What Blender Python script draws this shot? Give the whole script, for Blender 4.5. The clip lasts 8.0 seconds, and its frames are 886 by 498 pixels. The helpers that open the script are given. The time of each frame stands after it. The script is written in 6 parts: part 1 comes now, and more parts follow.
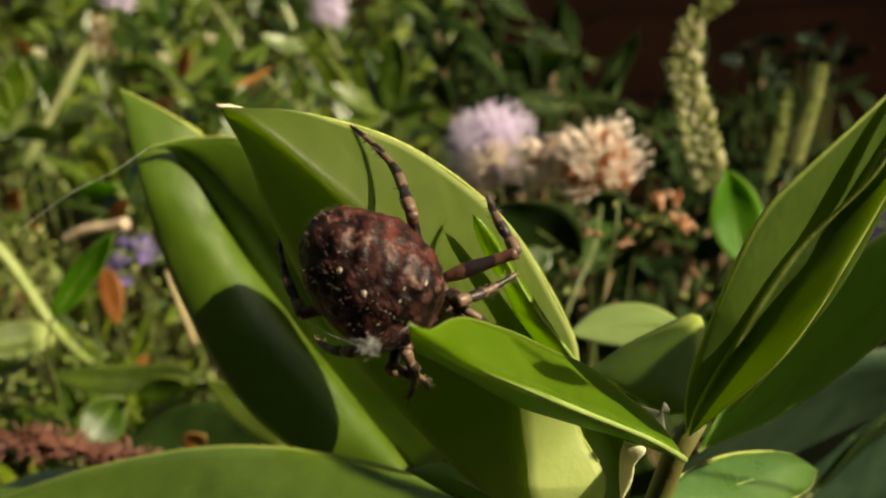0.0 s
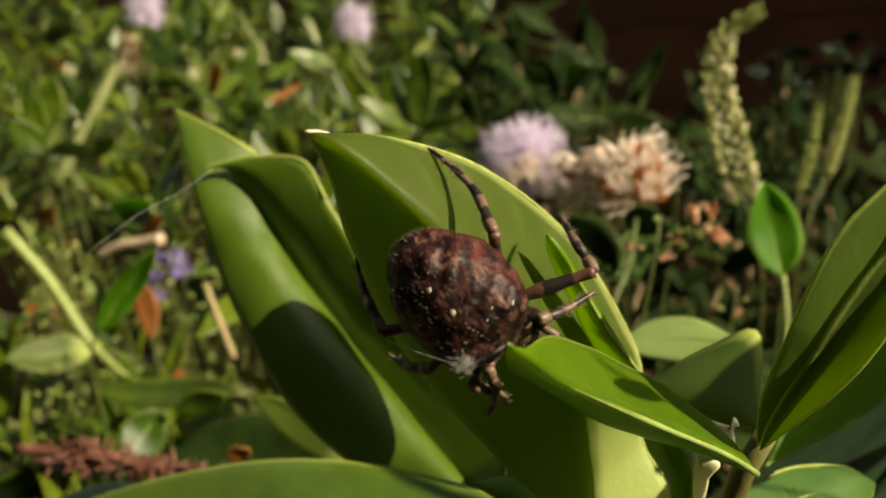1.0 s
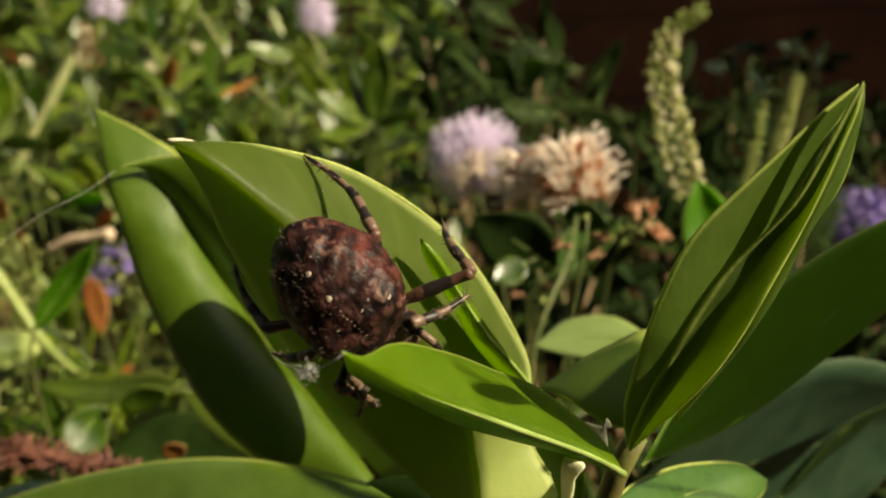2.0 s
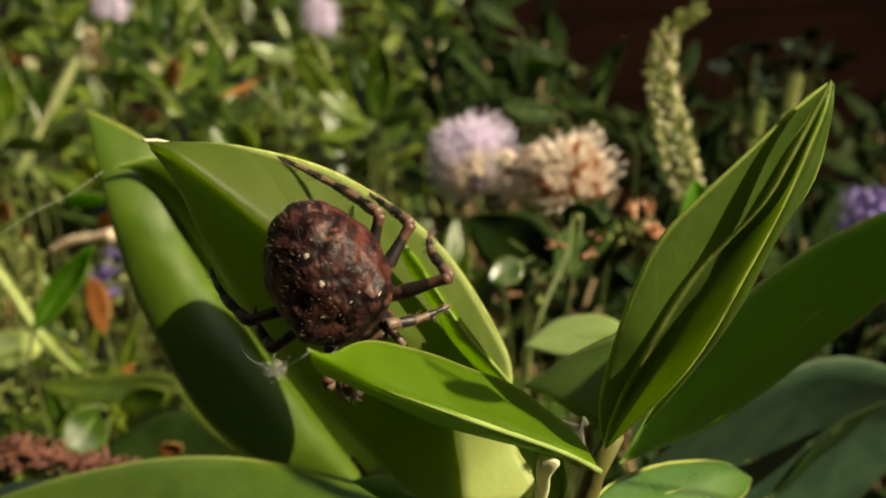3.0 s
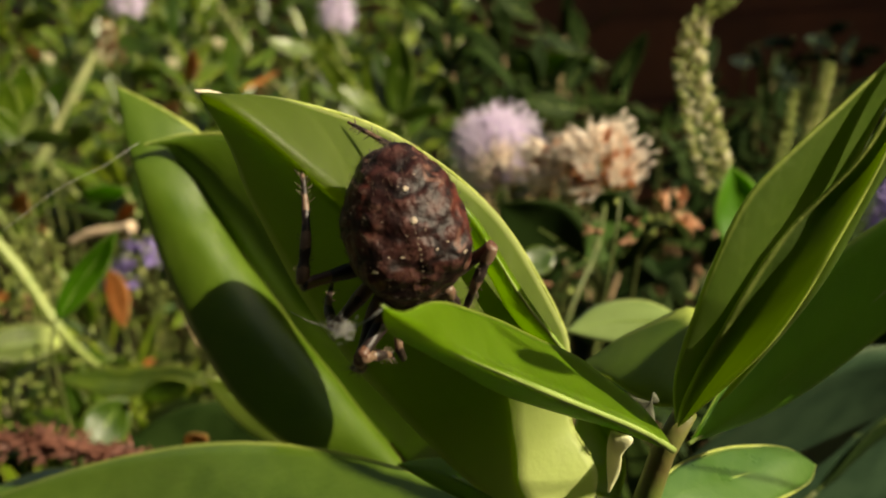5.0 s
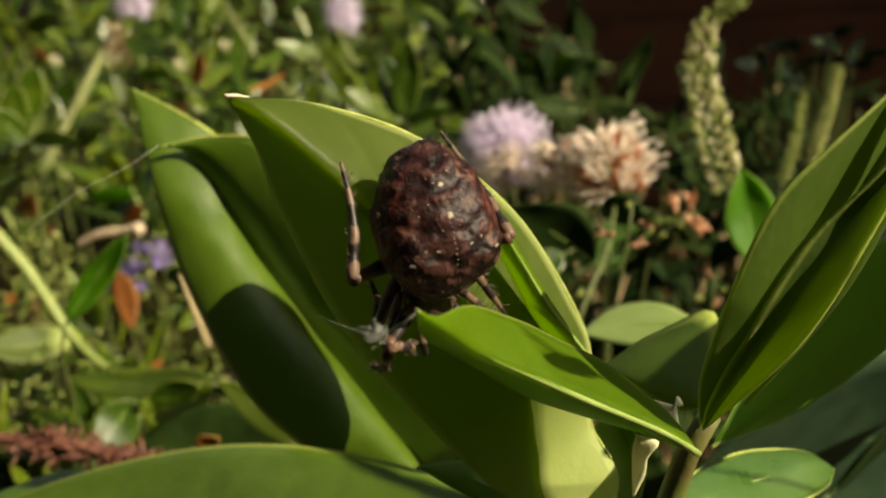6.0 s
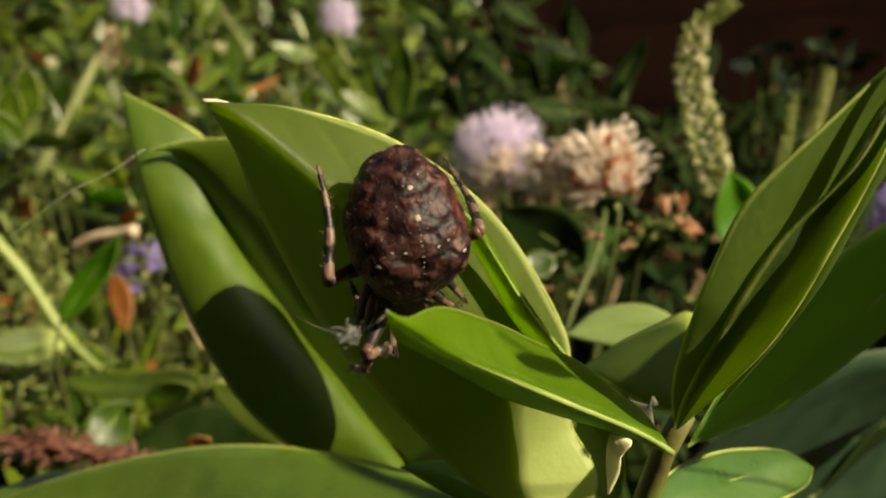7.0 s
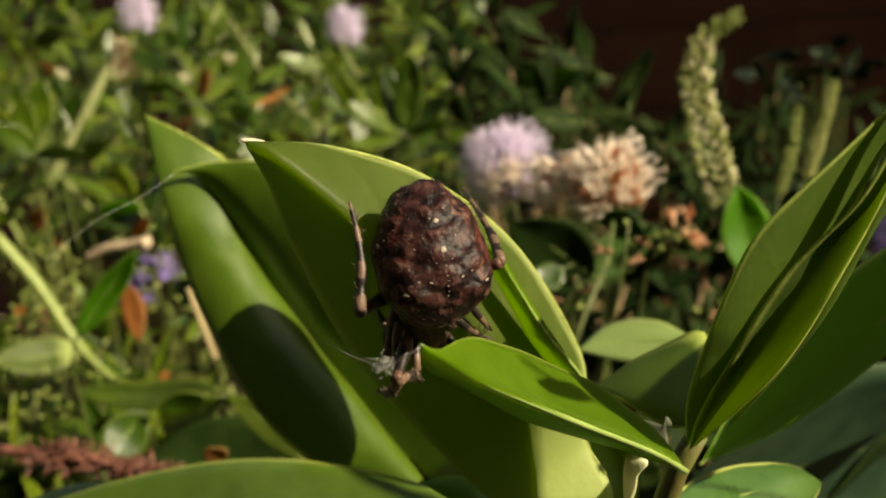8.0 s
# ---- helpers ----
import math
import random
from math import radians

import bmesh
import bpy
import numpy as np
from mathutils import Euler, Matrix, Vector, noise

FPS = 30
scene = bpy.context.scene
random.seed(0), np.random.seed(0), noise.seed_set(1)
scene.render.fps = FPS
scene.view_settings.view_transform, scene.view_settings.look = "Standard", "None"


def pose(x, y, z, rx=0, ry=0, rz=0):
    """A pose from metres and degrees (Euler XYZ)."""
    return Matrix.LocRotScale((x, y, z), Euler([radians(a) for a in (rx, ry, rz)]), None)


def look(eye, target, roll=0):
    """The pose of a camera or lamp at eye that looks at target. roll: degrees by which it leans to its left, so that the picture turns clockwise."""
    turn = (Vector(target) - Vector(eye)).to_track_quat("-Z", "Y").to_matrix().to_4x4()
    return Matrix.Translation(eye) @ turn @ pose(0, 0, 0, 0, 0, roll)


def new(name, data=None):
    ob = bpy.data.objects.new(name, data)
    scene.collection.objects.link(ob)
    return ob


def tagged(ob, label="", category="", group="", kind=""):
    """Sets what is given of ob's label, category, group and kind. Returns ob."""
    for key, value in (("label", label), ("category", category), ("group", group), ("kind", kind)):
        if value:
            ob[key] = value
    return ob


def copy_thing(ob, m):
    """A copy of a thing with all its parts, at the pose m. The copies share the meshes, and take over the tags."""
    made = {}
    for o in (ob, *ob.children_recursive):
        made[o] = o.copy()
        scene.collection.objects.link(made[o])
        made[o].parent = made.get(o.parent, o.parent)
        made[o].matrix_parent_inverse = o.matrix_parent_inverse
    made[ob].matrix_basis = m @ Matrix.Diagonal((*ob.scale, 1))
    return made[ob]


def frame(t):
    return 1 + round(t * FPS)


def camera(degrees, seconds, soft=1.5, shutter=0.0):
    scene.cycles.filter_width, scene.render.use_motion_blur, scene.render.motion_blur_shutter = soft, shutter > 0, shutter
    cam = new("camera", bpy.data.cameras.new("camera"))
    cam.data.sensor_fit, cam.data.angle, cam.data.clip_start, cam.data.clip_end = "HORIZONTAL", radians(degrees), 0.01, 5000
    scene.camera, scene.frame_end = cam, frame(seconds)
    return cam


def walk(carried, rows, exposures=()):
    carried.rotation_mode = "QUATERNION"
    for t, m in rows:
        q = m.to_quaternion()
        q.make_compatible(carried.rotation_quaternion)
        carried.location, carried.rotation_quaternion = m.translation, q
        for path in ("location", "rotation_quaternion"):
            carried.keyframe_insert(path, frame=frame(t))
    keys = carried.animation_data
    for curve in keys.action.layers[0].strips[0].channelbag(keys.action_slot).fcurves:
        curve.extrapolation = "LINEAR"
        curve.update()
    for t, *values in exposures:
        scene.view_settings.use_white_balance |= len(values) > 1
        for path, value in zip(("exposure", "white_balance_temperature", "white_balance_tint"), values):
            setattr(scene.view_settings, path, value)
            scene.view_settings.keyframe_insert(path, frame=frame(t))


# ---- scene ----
DEGREES = 52
PATH = [
    (0, pose(0.00000, 0.00000, 0.60000, 80.000, -0.000, 0.000)),
    (0.2, pose(0.00048, 0.00118, 0.59932, 79.925, -0.022, 0.071)),
    (0.5, pose(-0.00064, 0.00070, 0.59945, 80.311, 0.281, 0.502)),
    (0.7, pose(-0.00076, -0.00037, 0.59990, 80.547, 0.204, 0.727)),
    (0.8, pose(-0.00156, 0.00076, 0.59981, 80.436, 0.173, 0.475)),
    (0.9, pose(-0.00324, -0.00025, 0.60038, 80.599, 0.243, 0.881)),
    (1, pose(-0.00488, -0.00178, 0.60098, 80.720, 0.475, 0.993)),
    (1.1, pose(-0.00413, -0.00087, 0.60026, 80.598, 0.243, 0.853)),
    (1.2, pose(-0.00268, -0.00011, 0.60009, 80.358, -0.097, 0.370)),
    (1.3, pose(-0.00154, -0.00012, 0.60031, 80.374, 0.076, 0.327)),
    (1.5, pose(-0.00102, -0.00056, 0.60084, 80.304, 0.231, 0.085)),
    (1.8, pose(0.00280, -0.00188, 0.60158, 80.252, 0.121, 0.100)),
    (2, pose(0.00393, -0.00279, 0.60230, 80.193, 0.172, -0.414)),
    (2.2, pose(0.00547, -0.00363, 0.60289, 79.958, -0.030, -0.593)),
    (3.3, pose(0.00684, -0.00295, 0.60128, 80.277, 0.455, 0.226)),
    (3.5, pose(0.00695, -0.00148, 0.59993, 80.163, 0.412, 0.171)),
    (3.7, pose(0.00656, -0.00278, 0.60039, 80.435, 0.551, 0.496)),
    (4, pose(0.00362, -0.00169, 0.59990, 80.425, 0.437, 0.618)),
    (4.2, pose(0.00270, -0.00181, 0.59968, 80.482, 0.327, 0.794)),
    (5.3, pose(0.00199, 0.00175, 0.59773, 80.307, 0.352, 0.719)),
    (5.5, pose(0.00143, 0.00217, 0.59744, 80.249, 0.155, 0.612)),
    (5.8, pose(0.00080, 0.00191, 0.59796, 80.387, 0.436, 0.822)),
    (6, pose(0.00042, 0.00038, 0.59859, 80.499, 0.301, 0.892)),
    (6.2, pose(0.00086, 0.00016, 0.59870, 80.625, 0.503, 0.945)),
    (6.5, pose(0.00130, -0.00056, 0.59920, 80.552, 0.304, 0.871)),
    (6.7, pose(0.00178, -0.00033, 0.59889, 80.637, 0.517, 0.822)),
    (7, pose(0.00221, -0.00074, 0.59882, 80.602, 0.319, 0.818)),
    (7.2, pose(0.00157, -0.00076, 0.59922, 80.720, 0.513, 0.791)),
    (7.5, pose(0.00077, -0.00281, 0.60044, 80.790, 0.449, 1.139)),
    (7.7, pose(0.00096, -0.00314, 0.60080, 80.952, 0.437, 1.115)),
    (8, pose(0.00055, -0.00397, 0.60150, 80.857, 0.510, 1.005)),
]
cam = camera(DEGREES, 8.0, soft=1.9)
cam.data.dof.use_dof = True
cam.data.dof.focus_distance = 0.074
cam.data.dof.aperture_fstop = 37.0
walk(cam, PATH, exposures=[(0.0, 0.78, 8250, 4), (8.0, 0.78, 8250, 4)])

# ---- light ----
TO_SUN = Vector((0.74, -0.356, 0.571)).normalized()
SUN_ELEVATION = math.asin(TO_SUN.z)
world = bpy.data.worlds.new("world")
scene.world = world
world.use_nodes = True
wn = world.node_tree.nodes
sky = wn.new("ShaderNodeTexSky")
sky.sky_type = "NISHITA"
sky.sun_disc = False
sky.dust_density, sky.ozone_density = 4.0, 0.6
sky.sun_elevation = SUN_ELEVATION
sky.sun_rotation = math.atan2(TO_SUN.x, TO_SUN.y)
world.node_tree.links.new(sky.outputs[0], wn["Background"].inputs[0])
wn["Background"].inputs[1].default_value = 0.05
sun_data = bpy.data.lights.new("sun", "SUN")
sun_data.energy, sun_data.angle, sun_data.color = 5.0, radians(0.5), (1.0, 0.94, 0.84)
sun = new("sun", sun_data)
sun.matrix_world = look(TO_SUN * 3, (0, 0, 0))


# ---- materials ----
def material(name):
    m = bpy.data.materials.new(name)
    m.use_nodes = True
    nt = m.node_tree
    return m, nt, nt.nodes["Principled BSDF"], nt.nodes["Material Output"]


def node(nt, kind, **values):
    n = nt.nodes.new(kind)
    for k, v in values.items():
        n.inputs[k.replace("_", " ")].default_value = v
    return n


def ramp(nt, fac, stops):
    r = nt.nodes.new("ShaderNodeValToRGB")
    e = r.color_ramp.elements
    e[0].position, e[0].color = stops[0][0], (*stops[0][1], 1)
    e[1].position, e[1].color = stops[-1][0], (*stops[-1][1], 1)
    for p, c in stops[1:-1]:
        q = e.new(p)
        q.color = (*c, 1)
    nt.links.new(fac, r.inputs[0])
    return r.outputs[0]


def mixed(nt, fac, a, b):
    m = nt.nodes.new("ShaderNodeMix")
    m.data_type = "RGBA"
    for sock, v in ((m.inputs[0], fac), (m.inputs[6], a), (m.inputs[7], b)):
        if isinstance(v, (int, float)):
            sock.default_value = v
        elif isinstance(v, tuple):
            sock.default_value = (*v, 1)
        else:
            nt.links.new(v, sock)
    return m.outputs[2]


def bumped(nt, bsdf, height, strength, distance):
    b = node(nt, "ShaderNodeBump", Strength=strength, Distance=distance)
    nt.links.new(height, b.inputs["Height"])
    nt.links.new(b.outputs[0], bsdf.inputs["Normal"])


def noise_at(nt, scale, detail=4.0, coord="Object", rough=0.55):
    tc = nt.nodes.new("ShaderNodeTexCoord")
    n = node(nt, "ShaderNodeTexNoise", Scale=scale, Detail=detail, Roughness=rough)
    nt.links.new(tc.outputs[coord], n.inputs["Vector"])
    return n.outputs[0]


def leaf_material(name, dark, light, margin, rough=0.38, through_light=0.35, vary=0.15, spec=0.5, glow=(0.30, 0.42, 0.03), base=None, rim=0.93, coat=0.0):
    """Leaf blade: two greens mottled, faint side veins, a paler margin, and light that shines through."""
    m, nt, bsdf, out = material(name)
    uv = nt.nodes.new("ShaderNodeUVMap")
    sep = nt.nodes.new("ShaderNodeSeparateXYZ")
    nt.links.new(uv.outputs[0], sep.inputs[0])
    n1 = noise_at(nt, 180.0, 5)
    n2 = noise_at(nt, 1500.0, 3)
    col = ramp(nt, n1, [(0.3, dark), (0.7, light)])
    # side veins slant from the midrib to the margin
    across = nt.nodes.new("ShaderNodeMath")
    across.operation = "ABSOLUTE"
    nt.links.new(sep.outputs[1], across.inputs[0])
    slant = nt.nodes.new("ShaderNodeMath")
    slant.operation = "MULTIPLY_ADD"
    nt.links.new(across.outputs[0], slant.inputs[0])
    slant.inputs[1].default_value = -0.16
    nt.links.new(sep.outputs[0], slant.inputs[2])
    wave = nt.nodes.new("ShaderNodeTexWave")
    comb = nt.nodes.new("ShaderNodeCombineXYZ")
    nt.links.new(slant.outputs[0], comb.inputs[0])
    nt.links.new(comb.outputs[0], wave.inputs["Vector"])
    wave.inputs["Scale"].default_value = 3.2
    wave.inputs["Distortion"].default_value = 1.5
    vein = ramp(nt, wave.outputs["Fac"], [(0.80, (0, 0, 0)), (1.0, (1, 1, 1))])
    soft = nt.nodes.new("ShaderNodeMath")
    soft.operation = "MULTIPLY"
    nt.links.new(vein, soft.inputs[0])
    soft.inputs[1].default_value = 0.025
    col = mixed(nt, soft.outputs[0], col, margin)
    # paler foot of the blade; sunlit brightness is put into this colour too
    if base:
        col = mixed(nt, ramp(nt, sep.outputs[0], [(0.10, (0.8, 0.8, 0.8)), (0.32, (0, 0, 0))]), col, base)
    edge = ramp(nt, across.outputs[0], [(rim, (0, 0, 0)), (1.0, (1, 1, 1))])
    col = mixed(nt, edge, col, margin)
    info = nt.nodes.new("ShaderNodeObjectInfo")
    hsv = nt.nodes.new("ShaderNodeHueSaturation")
    val = nt.nodes.new("ShaderNodeMapRange")
    nt.links.new(info.outputs["Random"], val.inputs[0])
    val.inputs[3].default_value, val.inputs[4].default_value = 1 - vary, 1 + vary
    nt.links.new(val.outputs[0], hsv.inputs["Value"])
    hue = nt.nodes.new("ShaderNodeMapRange")
    nt.links.new(info.outputs["Random"], hue.inputs[0])
    hue.inputs[3].default_value, hue.inputs[4].default_value = 0.5 + 0.03 * vary, 0.5 - 0.075 * vary
    nt.links.new(hue.outputs[0], hsv.inputs["Hue"])
    nt.links.new(col, hsv.inputs["Color"])
    nt.links.new(hsv.outputs[0], bsdf.inputs["Base Color"])
    rr = nt.nodes.new("ShaderNodeMapRange")
    nt.links.new(n1, rr.inputs[0])
    rr.inputs[3].default_value, rr.inputs[4].default_value = rough - 0.08, rough + 0.12
    nt.links.new(rr.outputs[0], bsdf.inputs["Roughness"])
    bsdf.inputs["Specular IOR Level"].default_value = spec
    bsdf.inputs["Coat Weight"].default_value = coat
    bsdf.inputs["Coat Roughness"].default_value = 0.40
    both = nt.nodes.new("ShaderNodeMath")
    both.operation = "MULTIPLY_ADD"
    nt.links.new(n1, both.inputs[0])
    both.inputs[1].default_value = 2.5
    nt.links.new(n2, both.inputs[2])
    bumped(nt, bsdf, both.outputs[0], 0.28, 0.00022)
    tl = nt.nodes.new("ShaderNodeBsdfTranslucent")
    tl.inputs[0].default_value = (*glow, 1)
    mx = nt.nodes.new("ShaderNodeMixShader")
    mx.inputs[0].default_value = through_light
    nt.links.new(bsdf.outputs[0], mx.inputs[1])
    nt.links.new(tl.outputs[0], mx.inputs[2])
    nt.links.new(mx.outputs[0], out.inputs[0])
    return m


def plain(name, a, b, scale, rough=0.6, bump=0.3, dist=0.0002, glow=0.0, detail=4.0):
    """A mottled surface of two colours, with fine relief."""
    m, nt, bsdf, out = material(name)
    n1 = noise_at(nt, scale, detail)
    n2 = noise_at(nt, scale * 6, 3)
    nt.links.new(ramp(nt, n1, [(0.32, a), (0.68, b)]), bsdf.inputs["Base Color"])
    bsdf.inputs["Roughness"].default_value = rough
    bumped(nt, bsdf, n2, bump, dist)
    if glow:
        tl = nt.nodes.new("ShaderNodeBsdfTranslucent")
        tl.inputs[0].default_value = (*b, 1)
        mx = nt.nodes.new("ShaderNodeMixShader")
        mx.inputs[0].default_value = glow
        nt.links.new(bsdf.outputs[0], mx.inputs[1])
        nt.links.new(tl.outputs[0], mx.inputs[2])
        nt.links.new(mx.outputs[0], out.inputs[0])
    return m


LEAF = leaf_material("leaf_green", (0.062, 0.122, 0.005), (0.092, 0.166, 0.007), (0.32, 0.38, 0.08), rough=0.36, through_light=0.44, spec=0.45, glow=(0.58, 0.84, 0.05))
LEAF_WAXY = leaf_material("leaf_waxy_green", (0.040, 0.084, 0.004), (0.062, 0.116, 0.008), (0.32, 0.38, 0.08), rough=0.36, coat=0.0, through_light=0.22, spec=0.8, glow=(0.45, 0.70, 0.05))
LEAF_BROAD = leaf_material("leaf_broad", (0.062, 0.122, 0.010), (0.092, 0.166, 0.018), (0.32, 0.38, 0.08), rough=0.38, coat=0.35, through_light=0.06, spec=0.5, glow=(0.22, 0.42, 0.02))
LEAF_GLOSSY = leaf_material("leaf_old", (0.044, 0.110, 0.012), (0.068, 0.144, 0.020), (0.40, 0.48, 0.18), rough=0.28, coat=0.7, through_light=0.03, spec=0.8, glow=(0.16, 0.34, 0.02))
# pale rim widened and brightened to put a sunlit band into the colour
LEAF_YOUNG = leaf_material("leaf_young", (0.0507, 0.0929, 0.0120), (0.0740, 0.1187, 0.0189), (0.46, 0.54, 0.13), rough=0.5, rim=0.76, through_light=0.40, spec=0.35, glow=(0.48, 0.66, 0.09))
# the pale foot also holds the brightness of a sunlit patch in its colour
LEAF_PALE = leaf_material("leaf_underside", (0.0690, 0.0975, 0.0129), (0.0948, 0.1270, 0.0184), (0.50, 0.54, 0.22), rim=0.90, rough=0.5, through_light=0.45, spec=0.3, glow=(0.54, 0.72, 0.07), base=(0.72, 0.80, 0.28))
LEAF_FAR = leaf_material("leaf_bush", (0.0205, 0.0583, 0.0022), (0.0691, 0.1253, 0.0065), (0.24, 0.30, 0.05), vary=0.50, rough=0.32, spec=0.7, through_light=0.24, glow=(0.22, 0.42, 0.02))
# darker copy of the bush leaf, with shade put into its colour
LEAF_SHADE_DARK = leaf_material("leaf_shade_dark", (0.008, 0.020, 0.003), (0.016, 0.034, 0.006), (0.035, 0.06, 0.015), vary=0.3, through_light=0.06, rough=0.62, spec=0.08, glow=(0.04, 0.08, 0.01))
# pale copy of the leaf: sun sheen is put into its colour
LEAF_SHEEN_PAINT = leaf_material("leaf_sheen_paint", (0.20, 0.28, 0.07), (0.27, 0.36, 0.11), (0.40, 0.46, 0.14), rough=0.34, through_light=0.05, spec=0.9)
LEAF_DEEP = leaf_material("leaf_deep_green", (0.050, 0.150, 0.006), (0.070, 0.190, 0.009), (0.30, 0.40, 0.09), rough=0.5, through_light=0.36, spec=0.15, glow=(0.34, 0.74, 0.05))
LEAF_IVY = leaf_material("leaf_ivy", (0.012, 0.032, 0.016), (0.028, 0.058, 0.029), (0.05, 0.08, 0.04), vary=0.2, through_light=0.04, rough=0.6, spec=0.18, glow=(0.04, 0.08, 0.01))
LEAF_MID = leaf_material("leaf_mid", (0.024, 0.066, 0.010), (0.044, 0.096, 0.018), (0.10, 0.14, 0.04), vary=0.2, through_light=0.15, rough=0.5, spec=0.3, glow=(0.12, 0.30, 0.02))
# grey-green leaf whose deep shade is put into the colour
LEAF_SHADE_GREY = leaf_material("leaf_shade_grey", (0.007, 0.015, 0.010), (0.014, 0.026, 0.018), (0.03, 0.045, 0.03), vary=0.3, through_light=0.04, rough=0.7, spec=0.06, glow=(0.02, 0.05, 0.02))
LEAF_DRY = leaf_material("leaf_dry", (0.36, 0.13, 0.03), (0.50, 0.22, 0.06), (0.5, 0.3, 0.12), glow=(0.5, 0.2, 0.05))
RIB = plain("midrib", (0.22, 0.32, 0.07), (0.32, 0.42, 0.12), 400, 0.45, glow=0.2)
EDGE = plain("leaf_margin", (0.26, 0.33, 0.055), (0.46, 0.51, 0.14), 900, 0.45, 0.5, 0.0003, glow=0.25)
TIP_DRY = plain("leaf_tip_dry", (0.42, 0.36, 0.24), (0.62, 0.56, 0.42), 1500, 0.7)
# young leaf's sunlit brightness is put into this pale colour
BUD_LEAF_LIT = plain("leaf_bud_lit", (0.66, 0.70, 0.30), (0.88, 0.88, 0.60), 160, 0.45, 0.4, 0.0002, glow=0.3)
SHEATH = plain("bud_scale", (0.16, 0.17, 0.11), (0.30, 0.31, 0.22), 700, 0.5, 0.5, 0.0002, glow=0.5)
STEM = plain("stem_green", (0.16, 0.22, 0.05), (0.26, 0.30, 0.09), 300, 0.5)
STEM_DIM = plain("stem_dim", (0.05, 0.08, 0.014), (0.11, 0.12, 0.03), 300, 0.6)
STEM_SOFT = plain("stem_soft", (0.11, 0.15, 0.04), (0.24, 0.24, 0.10), 120, 0.7)
STEM_BROWN = plain("stem_brown", (0.16, 0.10, 0.05), (0.28, 0.19, 0.09), 300, 0.7)
STEM_YOUNG = plain("stem_young", (0.10, 0.14, 0.024), (0.115, 0.088, 0.028), 200, 0.5)
TWIG_RED = plain("twig_red", (0.060, 0.018, 0.012), (0.30, 0.125, 0.085), 400, 0.55, glow=0.2)
STICK = plain("stick_pale", (0.42, 0.30, 0.20), (0.62, 0.48, 0.34), 200, 0.8)
STICK_DIM = plain("stick_tan", (0.20, 0.15, 0.07), (0.32, 0.25, 0.13), 200, 0.8)
LILAC = plain("petal_lilac", (0.80, 0.68, 0.92), (0.97, 0.92, 0.99), 300, 0.6, glow=0.55)
CREAM = plain("petal_cream", (0.90, 0.74, 0.60), (0.97, 0.92, 0.86), 300, 0.7, glow=0.5)
RUST = plain("petal_rust", (0.42, 0.16, 0.06), (0.80, 0.48, 0.28), 300, 0.8, glow=0.5)
BUD = plain("bud_green", (0.30, 0.34, 0.10), (0.56, 0.55, 0.24), 250, 0.6, glow=0.15)
BUD_DARK = plain("bud_young", (0.15, 0.21, 0.035), (0.32, 0.35, 0.09), 250, 0.6, glow=0.15)
VIOLET = plain("petal_violet", (0.24, 0.17, 0.50), (0.46, 0.36, 0.70), 300, 0.6, glow=0.3)


def along(pts, n):
    """n + 1 points on a smooth curve through pts, evenly spaced by length."""
    p = [Vector(q) for q in pts]
    p = [p[0] * 2 - p[1]] + p + [p[-1] * 2 - p[-2]]
    fine = []
    for i in range(1, len(p) - 2):
        a, b, c, d = p[i - 1:i + 3]
        for k in range(16):
            t = k / 16
            fine.append(0.5 * (2 * b + (c - a) * t + (2 * a - 5 * b + 4 * c - d) * t * t + (3 * b - a - 3 * c + d) * t ** 3))
    fine.append(p[-2])
    far = [0.0]
    for a, b in zip(fine, fine[1:]):
        far.append(far[-1] + (b - a).length)
    out, j = [], 0
    for k in range(n + 1):
        want = far[-1] * k / n
        while j < len(far) - 2 and far[j + 1] < want:
            j += 1
        f = (want - far[j]) / max(far[j + 1] - far[j], 1e-9)
        out.append(fine[j].lerp(fine[j + 1], min(max(f, 0), 1)))
    return out


def mesh_object(name, bm, mats, parent=None, label="", smooth=True):
    me = bpy.data.meshes.new(name)
    bmesh.ops.recalc_face_normals(bm, faces=bm.faces)
    bm.to_mesh(me)
    bm.free()
    for mt in (mats if isinstance(mats, (list, tuple)) else [mats]):
        me.materials.append(mt)
    if smooth:
        me.shade_smooth()
    ob = new(name, me)
    ob.parent = parent
    return tagged(ob, label)


def part(name, bm, mats, parent, label="", smooth=True):
    return mesh_object(name, bm, mats, parent, label, smooth)


def tube_into(bm, pts, radii, sides=8, n=12, cap=True):
    """A tapered tube along a curve; radii is a list spread evenly along it."""
    line = along(pts, n)
    rings = []
    side = None
    for i, c in enumerate(line):
        d = (line[min(i + 1, n)] - line[max(i - 1, 0)]).normalized()
        if side is None:
            side = d.orthogonal().normalized()
        side = (side - d * side.dot(d)).normalized()
        up = d.cross(side)
        f = i / n * (len(radii) - 1)
        k = min(int(f), len(radii) - 2)
        r = radii[k] + (radii[k + 1] - radii[k]) * (f - k)
        rings.append([bm.verts.new(c + (side * math.cos(a) + up * math.sin(a)) * r) for a in (2 * math.pi * q / sides for q in range(sides))])
    for a, b in zip(rings, rings[1:]):
        for q in range(sides):
            bm.faces.new((a[q], a[(q + 1) % sides], b[(q + 1) % sides], b[q]))
    if cap:
        bm.faces.new(rings[0][::-1])
        bm.faces.new(rings[-1])
    return rings


def tube(pts, radii, sides=8, n=12):
    bm = bmesh.new()
    tube_into(bm, pts, radii, sides, n)
    return bm


